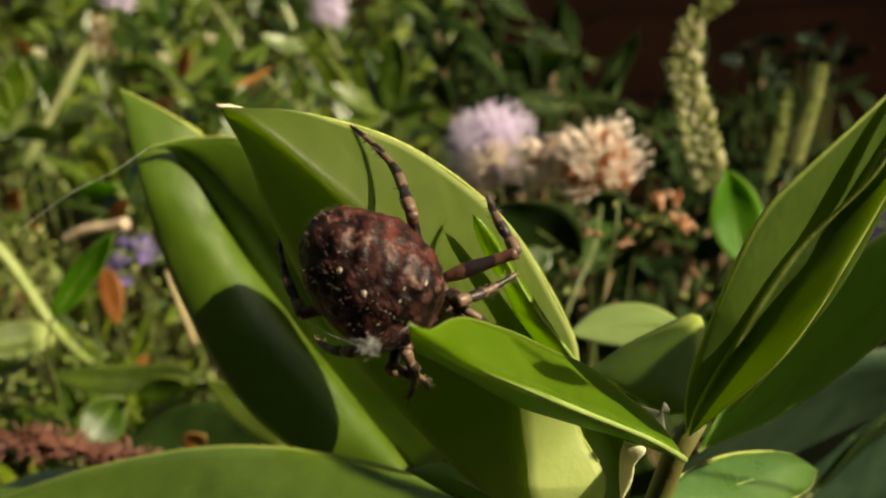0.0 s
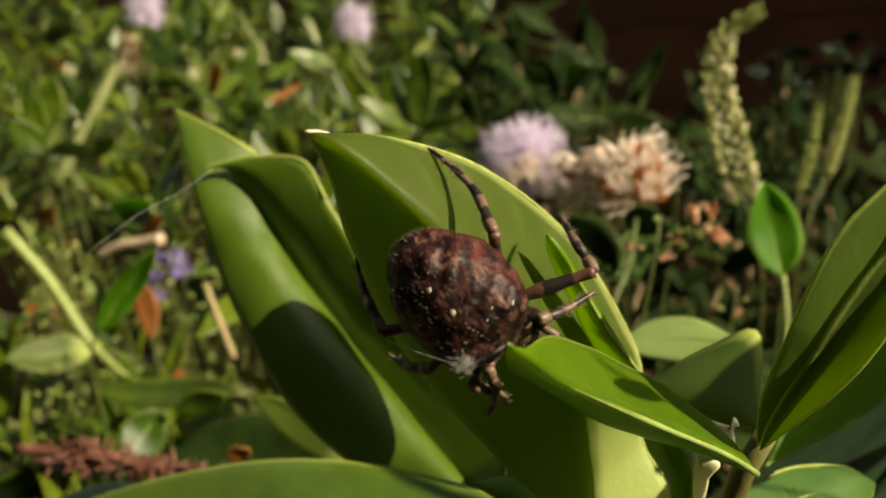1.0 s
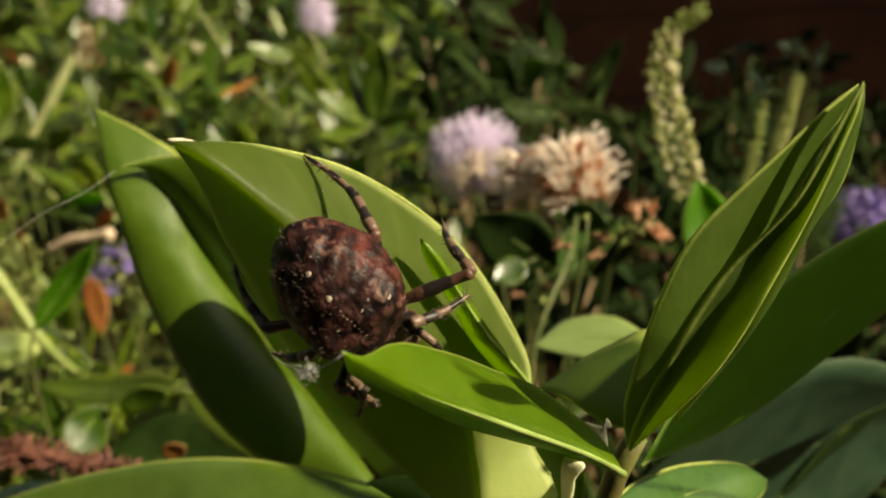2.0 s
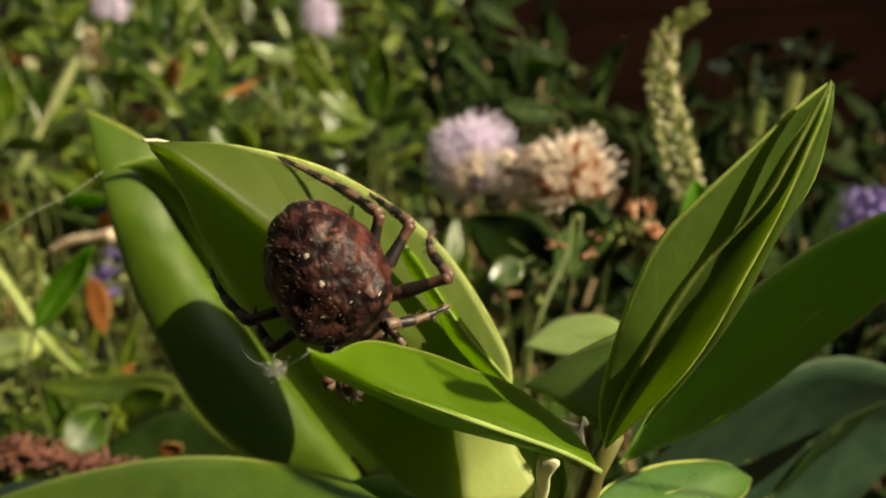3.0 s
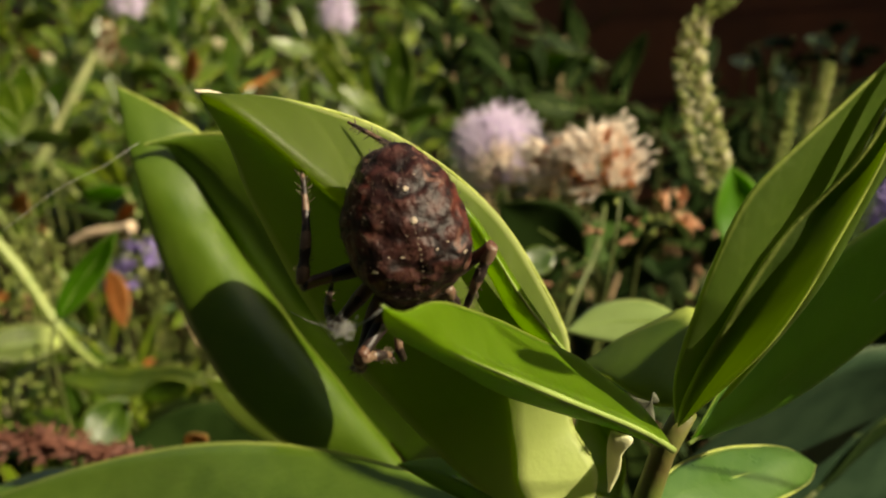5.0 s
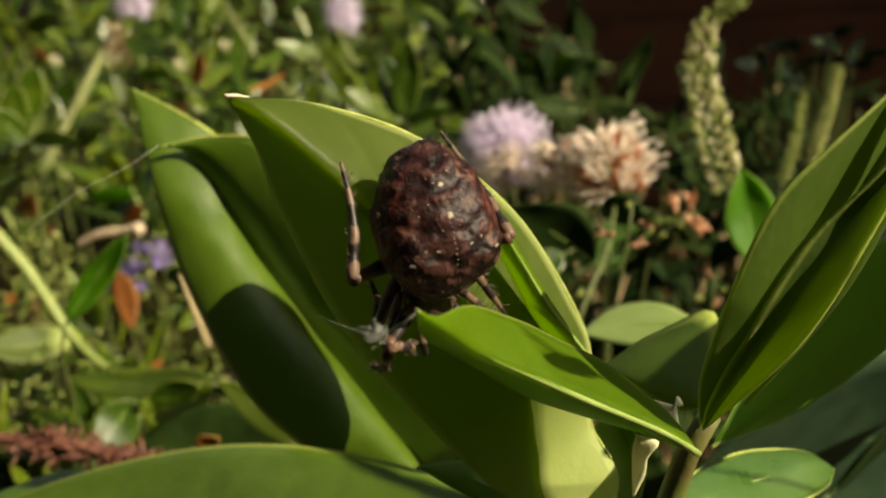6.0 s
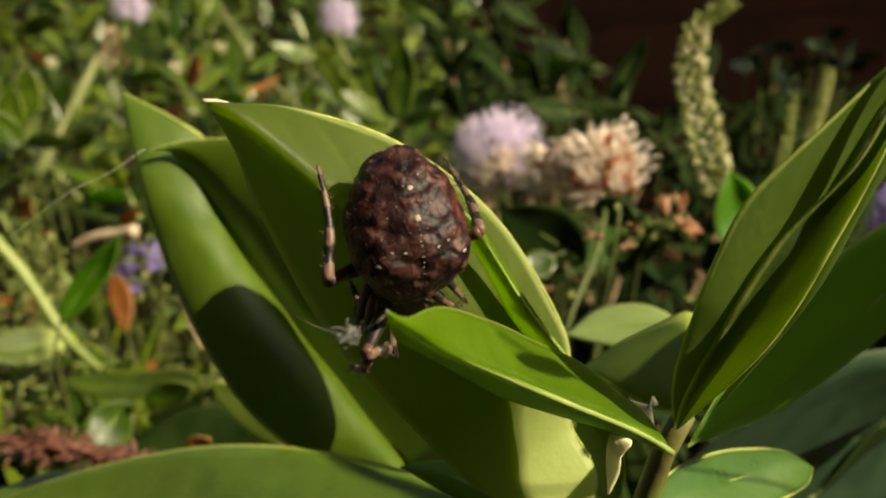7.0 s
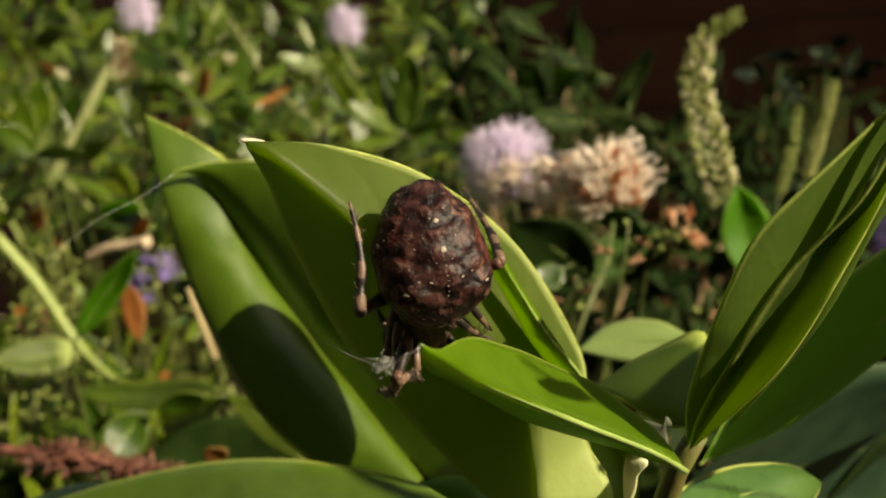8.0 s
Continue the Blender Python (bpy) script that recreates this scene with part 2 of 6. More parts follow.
def blade(base, tip, mid, left, right, thick=0.0005, crease=0.5, n=26, m=5, wavy=0.0002, seed=0):
    """A solid leaf blade between three rails from base to tip: midrib, left margin, right margin. crease: 0 rounded, 1 sharply folded."""
    ml, ll, rl = (along([base, *q, tip], n) for q in (mid, left, right))
    grid = []
    for i in range(n + 1):
        row = []
        for k in range(-m, m + 1):
            v = k / m
            L, M, R = ll[i], ml[i], rl[i]
            curve = M + (R - L) * (v / 2) + ((R + L) / 2 - M) * (v * v)
            fold = M + (R - M) * v if v > 0 else M + (L - M) * -v
            row.append(curve.lerp(fold, crease))
        grid.append(row)
    w = 2 * m + 1
    nor = []
    for i in range(n + 1):
        for k in range(w):
            du = grid[min(i + 1, n)][k] - grid[max(i - 1, 0)][k]
            dv = grid[i][min(k + 1, w - 1)] - grid[i][max(k - 1, 0)]
            q = du.cross(dv)
            if q.length < 1e-12:
                q = nor[-1] if nor else Vector((0, -1, 0))
            nor.append(q.normalized())
    bm = bmesh.new()
    uvl = bm.loops.layers.uv.new("UVMap")
    top, bot, uv = [], [], {}
    for i in range(n + 1):
        for k in range(w):
            p, q = grid[i][k], nor[i * w + k]
            p = p + q * wavy * noise.noise(p * 160 + Vector((seed * 3.1, 0, 0))) * min(1, 6 * i / n, 6 * (1 - i / n))
            e = thick * (0.35 + 0.65 * (1 - abs(k - m) / m) ** 0.4) * (1.0 if 0 < i < n else 0.4)
            for lst, s in ((top, 0.5), (bot, -0.5)):
                v = bm.verts.new(p + q * e * s)
                uv[v] = (i / n, (k - m) / m)
                lst.append(v)
    faces = []
    for i in range(n):
        for k in range(w - 1):
            a, b, c, d = i * w + k, i * w + k + 1, (i + 1) * w + k + 1, (i + 1) * w + k
            faces.append((top[a], top[b], top[c], top[d]))
            faces.append((bot[d], bot[c], bot[b], bot[a]))
        for k in (0, w - 1):
            a, d = i * w + k, (i + 1) * w + k
            faces.append((top[a], top[d], bot[d], bot[a]))
    for i in (0, n):
        for k in range(w - 1):
            a, b = i * w + k, i * w + k + 1
            faces.append((top[a], top[b], bot[b], bot[a]))
    for f in faces:
        face = bm.faces.new(f)
        for lp in face.loops:
            lp[uvl].uv = uv[lp.vert]
    return bm, ml


def leaf(parent, base, tip, mid, left, right, mat, label="", rib=0.00045, **how):
    bm, ml = blade(base, tip, mid, left, right, **how)
    ob = part("leaf", bm, mat, parent, label)
    if rib:
        part("midrib", tube(ml[::3] + [ml[-1]], [rib, rib * 0.8, rib * 0.3], 7, 20), RIB, ob)
    return ob


def leaf_edge(ob, rail, r, mat, n=40):
    """The thick pale margin of a leaf, along one of its rails."""
    return part("leaf_edge", tube(rail, [r * 0.9, r, r, r * 0.9, r * 0.5], 7, n), mat, ob, "thick pale leaf margin")


def empty(name, at=(0, 0, 0)):
    ob = new(name)
    ob.empty_display_size = 0.01
    ob.location = at
    return ob


# ---- ground and fence ----
# unseen ground, its soil lightened to bounce light up into shaded leaves
SOIL = plain("soil", (0.11, 0.085, 0.05), (0.20, 0.155, 0.10), 18, 0.95, 0.8, 0.01)
bm = bmesh.new()
bmesh.ops.create_grid(bm, x_segments=80, y_segments=80, size=1)
for v in bm.verts:
    r = max(abs(v.co.x), abs(v.co.y))
    s = 1.5 if r < 0.5 else 1.5 + (r - 0.5) * 2 * 300
    v.co.x, v.co.y = v.co.x * s, v.co.y * s
    v.co.z = 0.02 * noise.noise(v.co * 6) if r < 0.5 else 0
ground = mesh_object("ground", bm, SOIL)
tagged(ground, "bare garden soil under the shrubs, lightened to bounce light up", "ground", kind="structure")

FENCE = plain("fence_wood", (0.0680, 0.0192, 0.0128), (0.1280, 0.0368, 0.0208), 9, 0.8, 0.5, 0.001)
fence = empty("fence", (0.55, 1.05, 0))
tagged(fence, "dark red-brown stained wooden board fence", "fence", kind="structure")
for i in range(9):
    bm = bmesh.new()
    bmesh.ops.create_cube(bm, size=1, matrix=Matrix.Diagonal((7.0, 0.018, 0.118, 1)))
    bmesh.ops.bevel(bm, geom=bm.edges[:], offset=0.003, segments=2, affect="EDGES")
    ob = part("board", bm, FENCE, fence, smooth=False)
    ob.matrix_basis = pose(-1.8, 0.004 * (i % 2), 0.07 + i * 0.114, 6, 0, 0)
for x in (-5.0, -3.2, -1.5, 0.2, 1.6):
    bm = bmesh.new()
    bmesh.ops.create_cube(bm, size=1, matrix=Matrix.Diagonal((0.08, 0.08, 1.25, 1)))
    bmesh.ops.bevel(bm, geom=bm.edges[:], offset=0.004, segments=2, affect="EDGES")
    part("post", bm, FENCE, fence, smooth=False).matrix_basis = pose(x, 0.07, 0.62)
fence.rotation_euler = (0, 0, radians(-38))

# added plain unseen walls close the place behind and beside the walker, blocking skylight
WALL = plain("wall_paint", (0.022, 0.032, 0.014), (0.040, 0.056, 0.024), 7, 0.9, 0.5, 0.002)
for nm, size, at in (("added_wall_south", (5.0, 0.08, 2.1), (0.2, -1.15, 1.05)), ("added_wall_west", (0.08, 3.4, 2.1), (-2.36, 0.6, 1.05))):
    bm = bmesh.new()
    bmesh.ops.create_cube(bm, size=1, matrix=Matrix.Diagonal((*size, 1)))
    bmesh.ops.bevel(bm, geom=bm.edges[:], offset=0.005, segments=2, affect="EDGES")
    ob = mesh_object(nm, bm, WALL, smooth=False)
    ob.location = at
    tagged(ob, "plain dark green wall, added unseen to block skylight", "wall", kind="structure")

# ---- the sprig in front ----
sprig = empty("shrub_sprig", (0.0178, 0.0731, 0.5655))
tagged(sprig, "shrub sprig with broad glossy evergreen leaves and a spider", "shrub")
sprig.matrix_basis = Matrix()
part("stem", tube([(0.0218, 0.0745, 0.5718), (0.0206, 0.0756, 0.5684), (0.0197, 0.0768, 0.5645), (0.0164, 0.0781, 0.5477), (0.0157, 0.0806, 0.5102), (0.0148, 0.0827, 0.4354), (0.022, 0.10, 0.2), (0.028, 0.11, -0.01)], [0.0010, 0.0020, 0.0026, 0.0025, 0.0026, 0.0029, 0.0034, 0.0036, 0.0036, 0.0038, 0.0040], 12, 120), STEM_YOUNG, sprig, "green-brown woody stem")
# leaf behind, left
outer = leaf(sprig, (-0.0017, 0.1050, 0.5504), (-0.0477, 0.1361, 0.6000), [(-0.0421, 0.1312, 0.5926), (-0.0349, 0.1251, 0.5812), (-0.0253, 0.1184, 0.5692), (-0.0134, 0.1119, 0.5581)][::-1],
     [(-0.0434, 0.1290, 0.5887), (-0.0379, 0.1235, 0.5747), (-0.0282, 0.1159, 0.5605), (-0.0170, 0.1105, 0.5529)][::-1],
     [(-0.0401, 0.1345, 0.5963), (-0.0347, 0.1345, 0.5926), (-0.0310, 0.1292, 0.5815), (-0.0225, 0.1232, 0.5703), (-0.0141, 0.1172, 0.5617), (-0.0060, 0.1107, 0.5539)][::-1], LEAF_WAXY, "broad green leaf, sunlit above, shaded below", seed=1, crease=0.1, rib=0, m=8, n=34)
curled = leaf(sprig, (-0.0009, 0.1085, 0.5506), (-0.0412, 0.1275, 0.5918), [(-0.0362, 0.1289, 0.5919), (-0.0305, 0.1273, 0.5873), (-0.0238, 0.1240, 0.5774), (-0.0125, 0.1190, 0.5603), (-0.0070, 0.1165, 0.5558), (-0.0032, 0.1140, 0.5526)][::-1],
     [(-0.0388, 0.1294, 0.5916), (-0.0362, 0.1303, 0.5878), (-0.0310, 0.1288, 0.5807), (-0.0252, 0.1262, 0.5720), (-0.0196, 0.1242, 0.5645), (-0.0132, 0.1250, 0.5554), (-0.0068, 0.1205, 0.5504), (-0.0041, 0.1165, 0.5489)][::-1],
     [(-0.0385, 0.1287, 0.5925), (-0.0351, 0.1294, 0.5931), (-0.0274, 0.1277, 0.5927), (-0.0236, 0.1247, 0.5876), (-0.0171, 0.1210, 0.5780), (-0.0088, 0.1160, 0.5648), (-0.0009, 0.1105, 0.5591), (0.0009, 0.1080, 0.5555), (0.0004, 0.1075, 0.5526)][::-1], LEAF_WAXY, "green leaf with a curled tip", seed=2, crease=0.3, rib=0, n=40)
# hidden leaf, added to cast the shadow on the left leaf
leaf(sprig, (0.0029, 0.0965, 0.5599), (-0.0125, 0.1137, 0.5857), [(-0.0112, 0.1119, 0.5811), (-0.0090, 0.1090, 0.5731), (-0.0057, 0.1054, 0.5641)][::-1],
     [(-0.0155, 0.1125, 0.5845), (-0.0164, 0.1108, 0.5805), (-0.0130, 0.1079, 0.5729), (-0.0070, 0.1050, 0.5657)][::-1],
     [(-0.0097, 0.1137, 0.5854), (-0.0068, 0.1145, 0.5813), (-0.0049, 0.1122, 0.5767), (-0.0043, 0.1089, 0.5688), (-0.0047, 0.1062, 0.5630)][::-1], LEAF_GLOSSY, "green leaf added out of sight to shade the left leaf", seed=16, crease=0.2, rib=0)
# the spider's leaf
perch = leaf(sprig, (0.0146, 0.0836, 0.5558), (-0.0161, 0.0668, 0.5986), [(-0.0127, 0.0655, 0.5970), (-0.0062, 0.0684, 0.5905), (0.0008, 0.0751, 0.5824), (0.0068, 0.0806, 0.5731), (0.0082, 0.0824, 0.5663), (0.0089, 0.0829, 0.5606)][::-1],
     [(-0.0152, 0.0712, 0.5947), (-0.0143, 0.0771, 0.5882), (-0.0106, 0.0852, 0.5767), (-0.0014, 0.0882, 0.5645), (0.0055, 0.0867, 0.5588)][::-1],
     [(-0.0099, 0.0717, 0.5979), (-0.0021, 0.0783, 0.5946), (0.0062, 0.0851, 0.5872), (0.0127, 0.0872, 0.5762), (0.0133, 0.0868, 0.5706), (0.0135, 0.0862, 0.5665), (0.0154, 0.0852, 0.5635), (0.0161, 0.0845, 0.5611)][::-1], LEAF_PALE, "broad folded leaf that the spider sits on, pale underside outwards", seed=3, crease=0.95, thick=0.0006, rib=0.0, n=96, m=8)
# narrow young leaf before it
leaf(sprig, (0.0135, 0.0830, 0.5733), (0.0025, 0.0752, 0.5897), [(0.0111, 0.0805, 0.5767), (0.0085, 0.0785, 0.5802), (0.0059, 0.0765, 0.5846), (0.0041, 0.0756, 0.5876)],
     [(0.0108, 0.0840, 0.5743), (0.0083, 0.0830, 0.5768), (0.0060, 0.0805, 0.5813), (0.0042, 0.0785, 0.5849), (0.0028, 0.0768, 0.5880)],
     [(0.0113, 0.0814, 0.5766), (0.0088, 0.0793, 0.5803), (0.0061, 0.0773, 0.5849), (0.0041, 0.0763, 0.5880)], LEAF, "narrow folded young leaf", seed=4, crease=0.95, rib=0.00022)
# front leaf under the spider
leaf(sprig, (0.0200, 0.0709, 0.5698), (-0.0020, 0.0518, 0.5864), [(0.0174, 0.0692, 0.5719), (0.0143, 0.0672, 0.5739), (0.0103, 0.0643, 0.5764), (0.0058, 0.0605, 0.5795), (0.0019, 0.0570, 0.5823), (0.0001, 0.0545, 0.5843), (-0.0009, 0.0532, 0.5853)],
     [(0.0178, 0.0706, 0.5708), (0.0149, 0.0700, 0.5721), (0.0114, 0.0682, 0.5737), (0.0071, 0.0655, 0.5760), (0.0040, 0.0622, 0.5784), (0.0012, 0.0590, 0.5810), (-0.0003, 0.0572, 0.5825), (-0.0018, 0.0548, 0.5841)],
     [(0.0183, 0.0740, 0.5720), (0.0159, 0.0755, 0.5737), (0.0127, 0.0740, 0.5767), (0.0089, 0.0700, 0.5793), (0.0059, 0.0660, 0.5817), (0.0023, 0.0605, 0.5844), (0.0006, 0.0570, 0.5854), (-0.0008, 0.0535, 0.5856)], LEAF, "smooth bright green leaf with a pale midrib", seed=5, crease=0.97, rib=0.00030, n=34, m=6)
# tall folded leaves at the tip
leaf(sprig, (0.0206, 0.0732, 0.5712), (0.0353, 0.0655, 0.6028), [(0.0209, 0.0706, 0.5760), (0.0221, 0.0668, 0.5830), (0.0253, 0.0656, 0.5904), (0.0296, 0.0658, 0.5962), (0.0328, 0.0657, 0.6001)],
     [(0.0196, 0.0700, 0.5765), (0.0201, 0.0658, 0.5834), (0.0225, 0.0648, 0.5905), (0.0262, 0.0648, 0.5947), (0.0303, 0.0650, 0.5985), (0.0331, 0.0652, 0.6011)],
     [(0.0233, 0.0722, 0.5744), (0.0282, 0.0705, 0.5839), (0.0314, 0.0690, 0.5917), (0.0335, 0.0675, 0.5976), (0.0348, 0.0660, 0.6011)], LEAF_YOUNG, "tall upright leaf, folded lengthwise", seed=6, crease=0.35, rib=0, m=6)
leaf(sprig, (0.0206, 0.0724, 0.5712), (0.0349, 0.0640, 0.6030), [(0.0221, 0.0708, 0.5747), (0.0247, 0.0676, 0.5812), (0.0273, 0.0660, 0.5867), (0.0293, 0.0660, 0.5901), (0.0321, 0.0658, 0.5936), (0.0335, 0.0648, 0.5972), (0.0344, 0.0642, 0.6005)],
     [(0.0207, 0.0711, 0.5742), (0.0221, 0.0673, 0.5804), (0.0247, 0.0661, 0.5861), (0.0272, 0.0661, 0.5896), (0.0305, 0.0647, 0.5937), (0.0322, 0.0640, 0.5973), (0.0338, 0.0638, 0.6010)],
     [(0.0243, 0.0668, 0.5781), (0.0273, 0.0650, 0.5834), (0.0298, 0.0643, 0.5888), (0.0316, 0.0642, 0.5930), (0.0332, 0.0638, 0.5978), (0.0344, 0.0637, 0.6009)], LEAF_YOUNG, "tall upright leaf clasping the bud", seed=7, crease=0.55, rib=0, m=7, n=40)
leaf(sprig, (0.0239, 0.0725, 0.5732), (0.0360, 0.0662, 0.6028), [(0.0284, 0.0680, 0.5826), (0.0316, 0.0668, 0.5895), (0.0337, 0.0662, 0.5951), (0.0354, 0.0660, 0.5998)],
     [(0.0278, 0.0690, 0.5823), (0.0309, 0.0685, 0.5892), (0.0330, 0.0680, 0.5949), (0.0349, 0.0670, 0.5998)],
     [(0.0291, 0.0690, 0.5823), (0.0331, 0.0685, 0.5904), (0.0357, 0.0682, 0.5951), (0.0363, 0.0672, 0.5993)], LEAF_YOUNG, "bright upright leaf behind the folded pair", seed=8, crease=0.2, rib=0)
leaf(sprig, (0.0230, 0.0776, 0.5677), (0.0703, 0.1057, 0.5888), [(0.0345, 0.0863, 0.5712), (0.0468, 0.0945, 0.5773), (0.0594, 0.1008, 0.5842)],
     [(0.0296, 0.0838, 0.5743), (0.0410, 0.0905, 0.5832), (0.0558, 0.0975, 0.5887)],
     [(0.0368, 0.0922, 0.5663), (0.0503, 0.1002, 0.5716), (0.0648, 0.1076, 0.5795)], LEAF_DEEP, "broad dark green leaf in half shade", seed=9, rib=0.0002)
oval = leaf(sprig, (0.0194, 0.0765, 0.5617), (0.0428, 0.0980, 0.5570), [(0.0247, 0.0816, 0.5615), (0.0319, 0.0884, 0.5601), (0.0393, 0.0953, 0.5587)],
     [(0.0228, 0.0828, 0.5629), (0.0302, 0.0908, 0.5619), (0.0388, 0.0974, 0.5593)],
     [(0.0252, 0.0792, 0.5598), (0.0330, 0.0860, 0.5579), (0.0406, 0.0948, 0.5562)], LEAF_GLOSSY, "glossy oval leaf with a pale midrib", seed=10, crease=0.6, rib=0.00022)
leaf(sprig, (0.0085, 0.0875, 0.5549), (-0.0802, 0.1285, 0.5338), [(-0.0053, 0.0952, 0.5524), (-0.0247, 0.1046, 0.5484), (-0.0497, 0.1176, 0.5415)],
     [(-0.0056, 0.1018, 0.5556), (-0.0265, 0.1142, 0.5535), (-0.0517, 0.1235, 0.5460)],
     [(-0.0051, 0.0905, 0.5488), (-0.0231, 0.0966, 0.5432), (-0.0465, 0.1090, 0.5384)], LEAF_BROAD, "large smooth leaf reaching forwards", seed=11, crease=0.2, rib=0.0003)
leaf(sprig, (-0.0290, 0.1189, 0.5371), (-0.0803, 0.1365, 0.5336), [(-0.0452, 0.1275, 0.5398), (-0.0622, 0.1334, 0.5389)],
     [(-0.0422, 0.1317, 0.5406), (-0.0621, 0.1376, 0.5397)], [(-0.0391, 0.1212, 0.5385), (-0.0587, 0.1291, 0.5372)], LEAF_BROAD, "smooth leaf behind the large one", seed=15, crease=0.2, rib=0)
leaf(sprig, (0.0124, 0.0857, 0.5565), (-0.0039, 0.0914, 0.5599), [(0.0010, 0.0903, 0.5593), (0.0068, 0.0880, 0.5578)][::-1],
     [(0.0009, 0.0891, 0.5580), (0.0067, 0.0868, 0.5566)][::-1],
     [(-0.0002, 0.0925, 0.5601), (0.0058, 0.0914, 0.5597)][::-1], LEAF, "small dark leaf in the shade", seed=12)
leaf(sprig, (0.0381, 0.1288, 0.5648), (0.0191, 0.1356, 0.5627), [(0.0256, 0.1348, 0.5642), (0.0322, 0.1319, 0.5650)][::-1],
     [(0.0249, 0.1305, 0.5624), (0.0317, 0.1275, 0.5628)][::-1],
     [(0.0247, 0.1402, 0.5658), (0.0323, 0.1383, 0.5667)][::-1], LEAF_SHEEN_PAINT, "pale oval leaf behind the sprig, sun sheen put into its colour", seed=13)
leaf(sprig, (0.0250, 0.0858, 0.5684), (0.0156, 0.0961, 0.5692), [(0.0191, 0.0933, 0.5704), (0.0223, 0.0892, 0.5702)][::-1],
     [(0.0187, 0.0910, 0.5690), (0.0221, 0.0877, 0.5677)][::-1],
     [(0.0222, 0.0997, 0.5721), (0.0292, 0.1001, 0.5746)][::-1], LEAF_YOUNG, "shaded green leaf low on the sprig", seed=14, rib=0)

leaf(sprig, (0.0147, 0.0705, 0.5663), (0.0145, 0.0690, 0.5722), [(0.0151, 0.0698, 0.5687), (0.0150, 0.0692, 0.5709)],
     [(0.0145, 0.0702, 0.5684), (0.0144, 0.0697, 0.5705)],
     [(0.0154, 0.0700, 0.5682), (0.0155, 0.0692, 0.5701), (0.0162, 0.0686, 0.5717)], BUD_LEAF_LIT, "small curled young leaf, sunlit brightness put into its pale colour", seed=17, rib=0, crease=0.3)
leaf(sprig, (0.0194, 0.0745, 0.5698), (0.0165, 0.0760, 0.5729), [(0.0179, 0.0752, 0.5719)],
     [(0.0170, 0.0757, 0.5717), (0.0184, 0.0752, 0.5700)],
     [(0.0190, 0.0752, 0.5733), (0.0195, 0.0748, 0.5724)], SHEATH, "thin dry translucent bud scale", seed=18, rib=0, thick=0.00025)

leaf(sprig, (0.0186, 0.0870, 0.5580), (0.0155, 0.0910, 0.5665), [(0.0194, 0.0900, 0.5597), (0.0190, 0.0910, 0.5615), (0.0175, 0.0915, 0.5639)],
     [(0.0161, 0.0875, 0.5587), (0.0153, 0.0885, 0.5610), (0.0144, 0.0895, 0.5643)],
     [(0.0196, 0.0885, 0.5604), (0.0194, 0.0895, 0.5625), (0.0184, 0.0905, 0.5646)], LEAF, "small bright green folded leaf at the foot of the spider's leaf", seed=19, rib=0.00012, crease=0.9)
part("petiole", tube([(-0.0067, 0.1180, 0.5516), (-0.0054, 0.1170, 0.5504), (-0.0033, 0.1150, 0.5486)], [0.0004, 0.0006, 0.0006], 8, 10), TWIG_RED, sprig, "red-brown leaf stalk")
leaf_edge(perch, [(-0.0161, 0.0668, 0.5986), (-0.0099, 0.0717, 0.5979), (-0.0021, 0.0783, 0.5946), (0.0062, 0.0851, 0.5872), (0.0127, 0.0872, 0.5762), (0.0133, 0.0868, 0.5706), (0.0135, 0.0862, 0.5665), (0.0154, 0.0852, 0.5635)][::-1], 0.00022, EDGE)
part("leaf_tip", tube([(-0.0164, 0.0666, 0.5988), (-0.0159, 0.0670, 0.5987), (-0.0148, 0.0678, 0.5985)], [0.00012, 0.00028, 0.00018], 8, 6), TIP_DRY, perch, "dry whitish leaf tip")
leaf_edge(curled, [(-0.0412, 0.1275, 0.5918), (-0.0385, 0.1287, 0.5925), (-0.0351, 0.1294, 0.5931), (-0.0274, 0.1277, 0.5927), (-0.0236, 0.1247, 0.5876)][::-1], 0.00030, EDGE)
leaf_edge(oval, [(0.0194, 0.0765, 0.5617), (0.0228, 0.0828, 0.5629), (0.0302, 0.0908, 0.5619), (0.0388, 0.0974, 0.5593), (0.0428, 0.0980, 0.5570)], 0.00018, EDGE)
leaf_edge(oval, [(0.0252, 0.0792, 0.5598), (0.0330, 0.0860, 0.5579), (0.0406, 0.0948, 0.5562), (0.0428, 0.0980, 0.5570)], 0.00018, EDGE)
leaf_edge(outer, [(-0.0477, 0.1361, 0.6000), (-0.0401, 0.1345, 0.5963), (-0.0347, 0.1345, 0.5926)][::-1], 0.00030, EDGE)

# sprig added beside, out of view, which shades the dark leaf
shade_sprig = empty("shrub_sprig")
tagged(shade_sprig, "unseen shrub sprig with broad evergreen leaves, added to cast shade", "shrub")
part("stem", tube([(0.0584, 0.0645, 0.5975), (0.0654, 0.0689, 0.5991), (0.1052, 0.0874, 0.6004), (0.1872, 0.1113, 0.5688), (0.2116, 0.0977, 0.4055), (0.24, 0.13, 0.2), (0.25, 0.14, -0.01)], [0.0004, 0.0006, 0.0014, 0.0020, 0.0026, 0.003, 0.003], 10, 50), STEM_BROWN, shade_sprig)
leaf(shade_sprig, (0.0580, 0.0645, 0.5974), (0.1012, 0.0877, 0.6138), [(0.0677, 0.0703, 0.6012), (0.0821, 0.0783, 0.6064)],
     [(0.0635, 0.0677, 0.6039), (0.0766, 0.0760, 0.6106), (0.0914, 0.0839, 0.6151)], [(0.0753, 0.0744, 0.5958), (0.0895, 0.0824, 0.6009), (0.1008, 0.0878, 0.6082)], LEAF, seed=51)
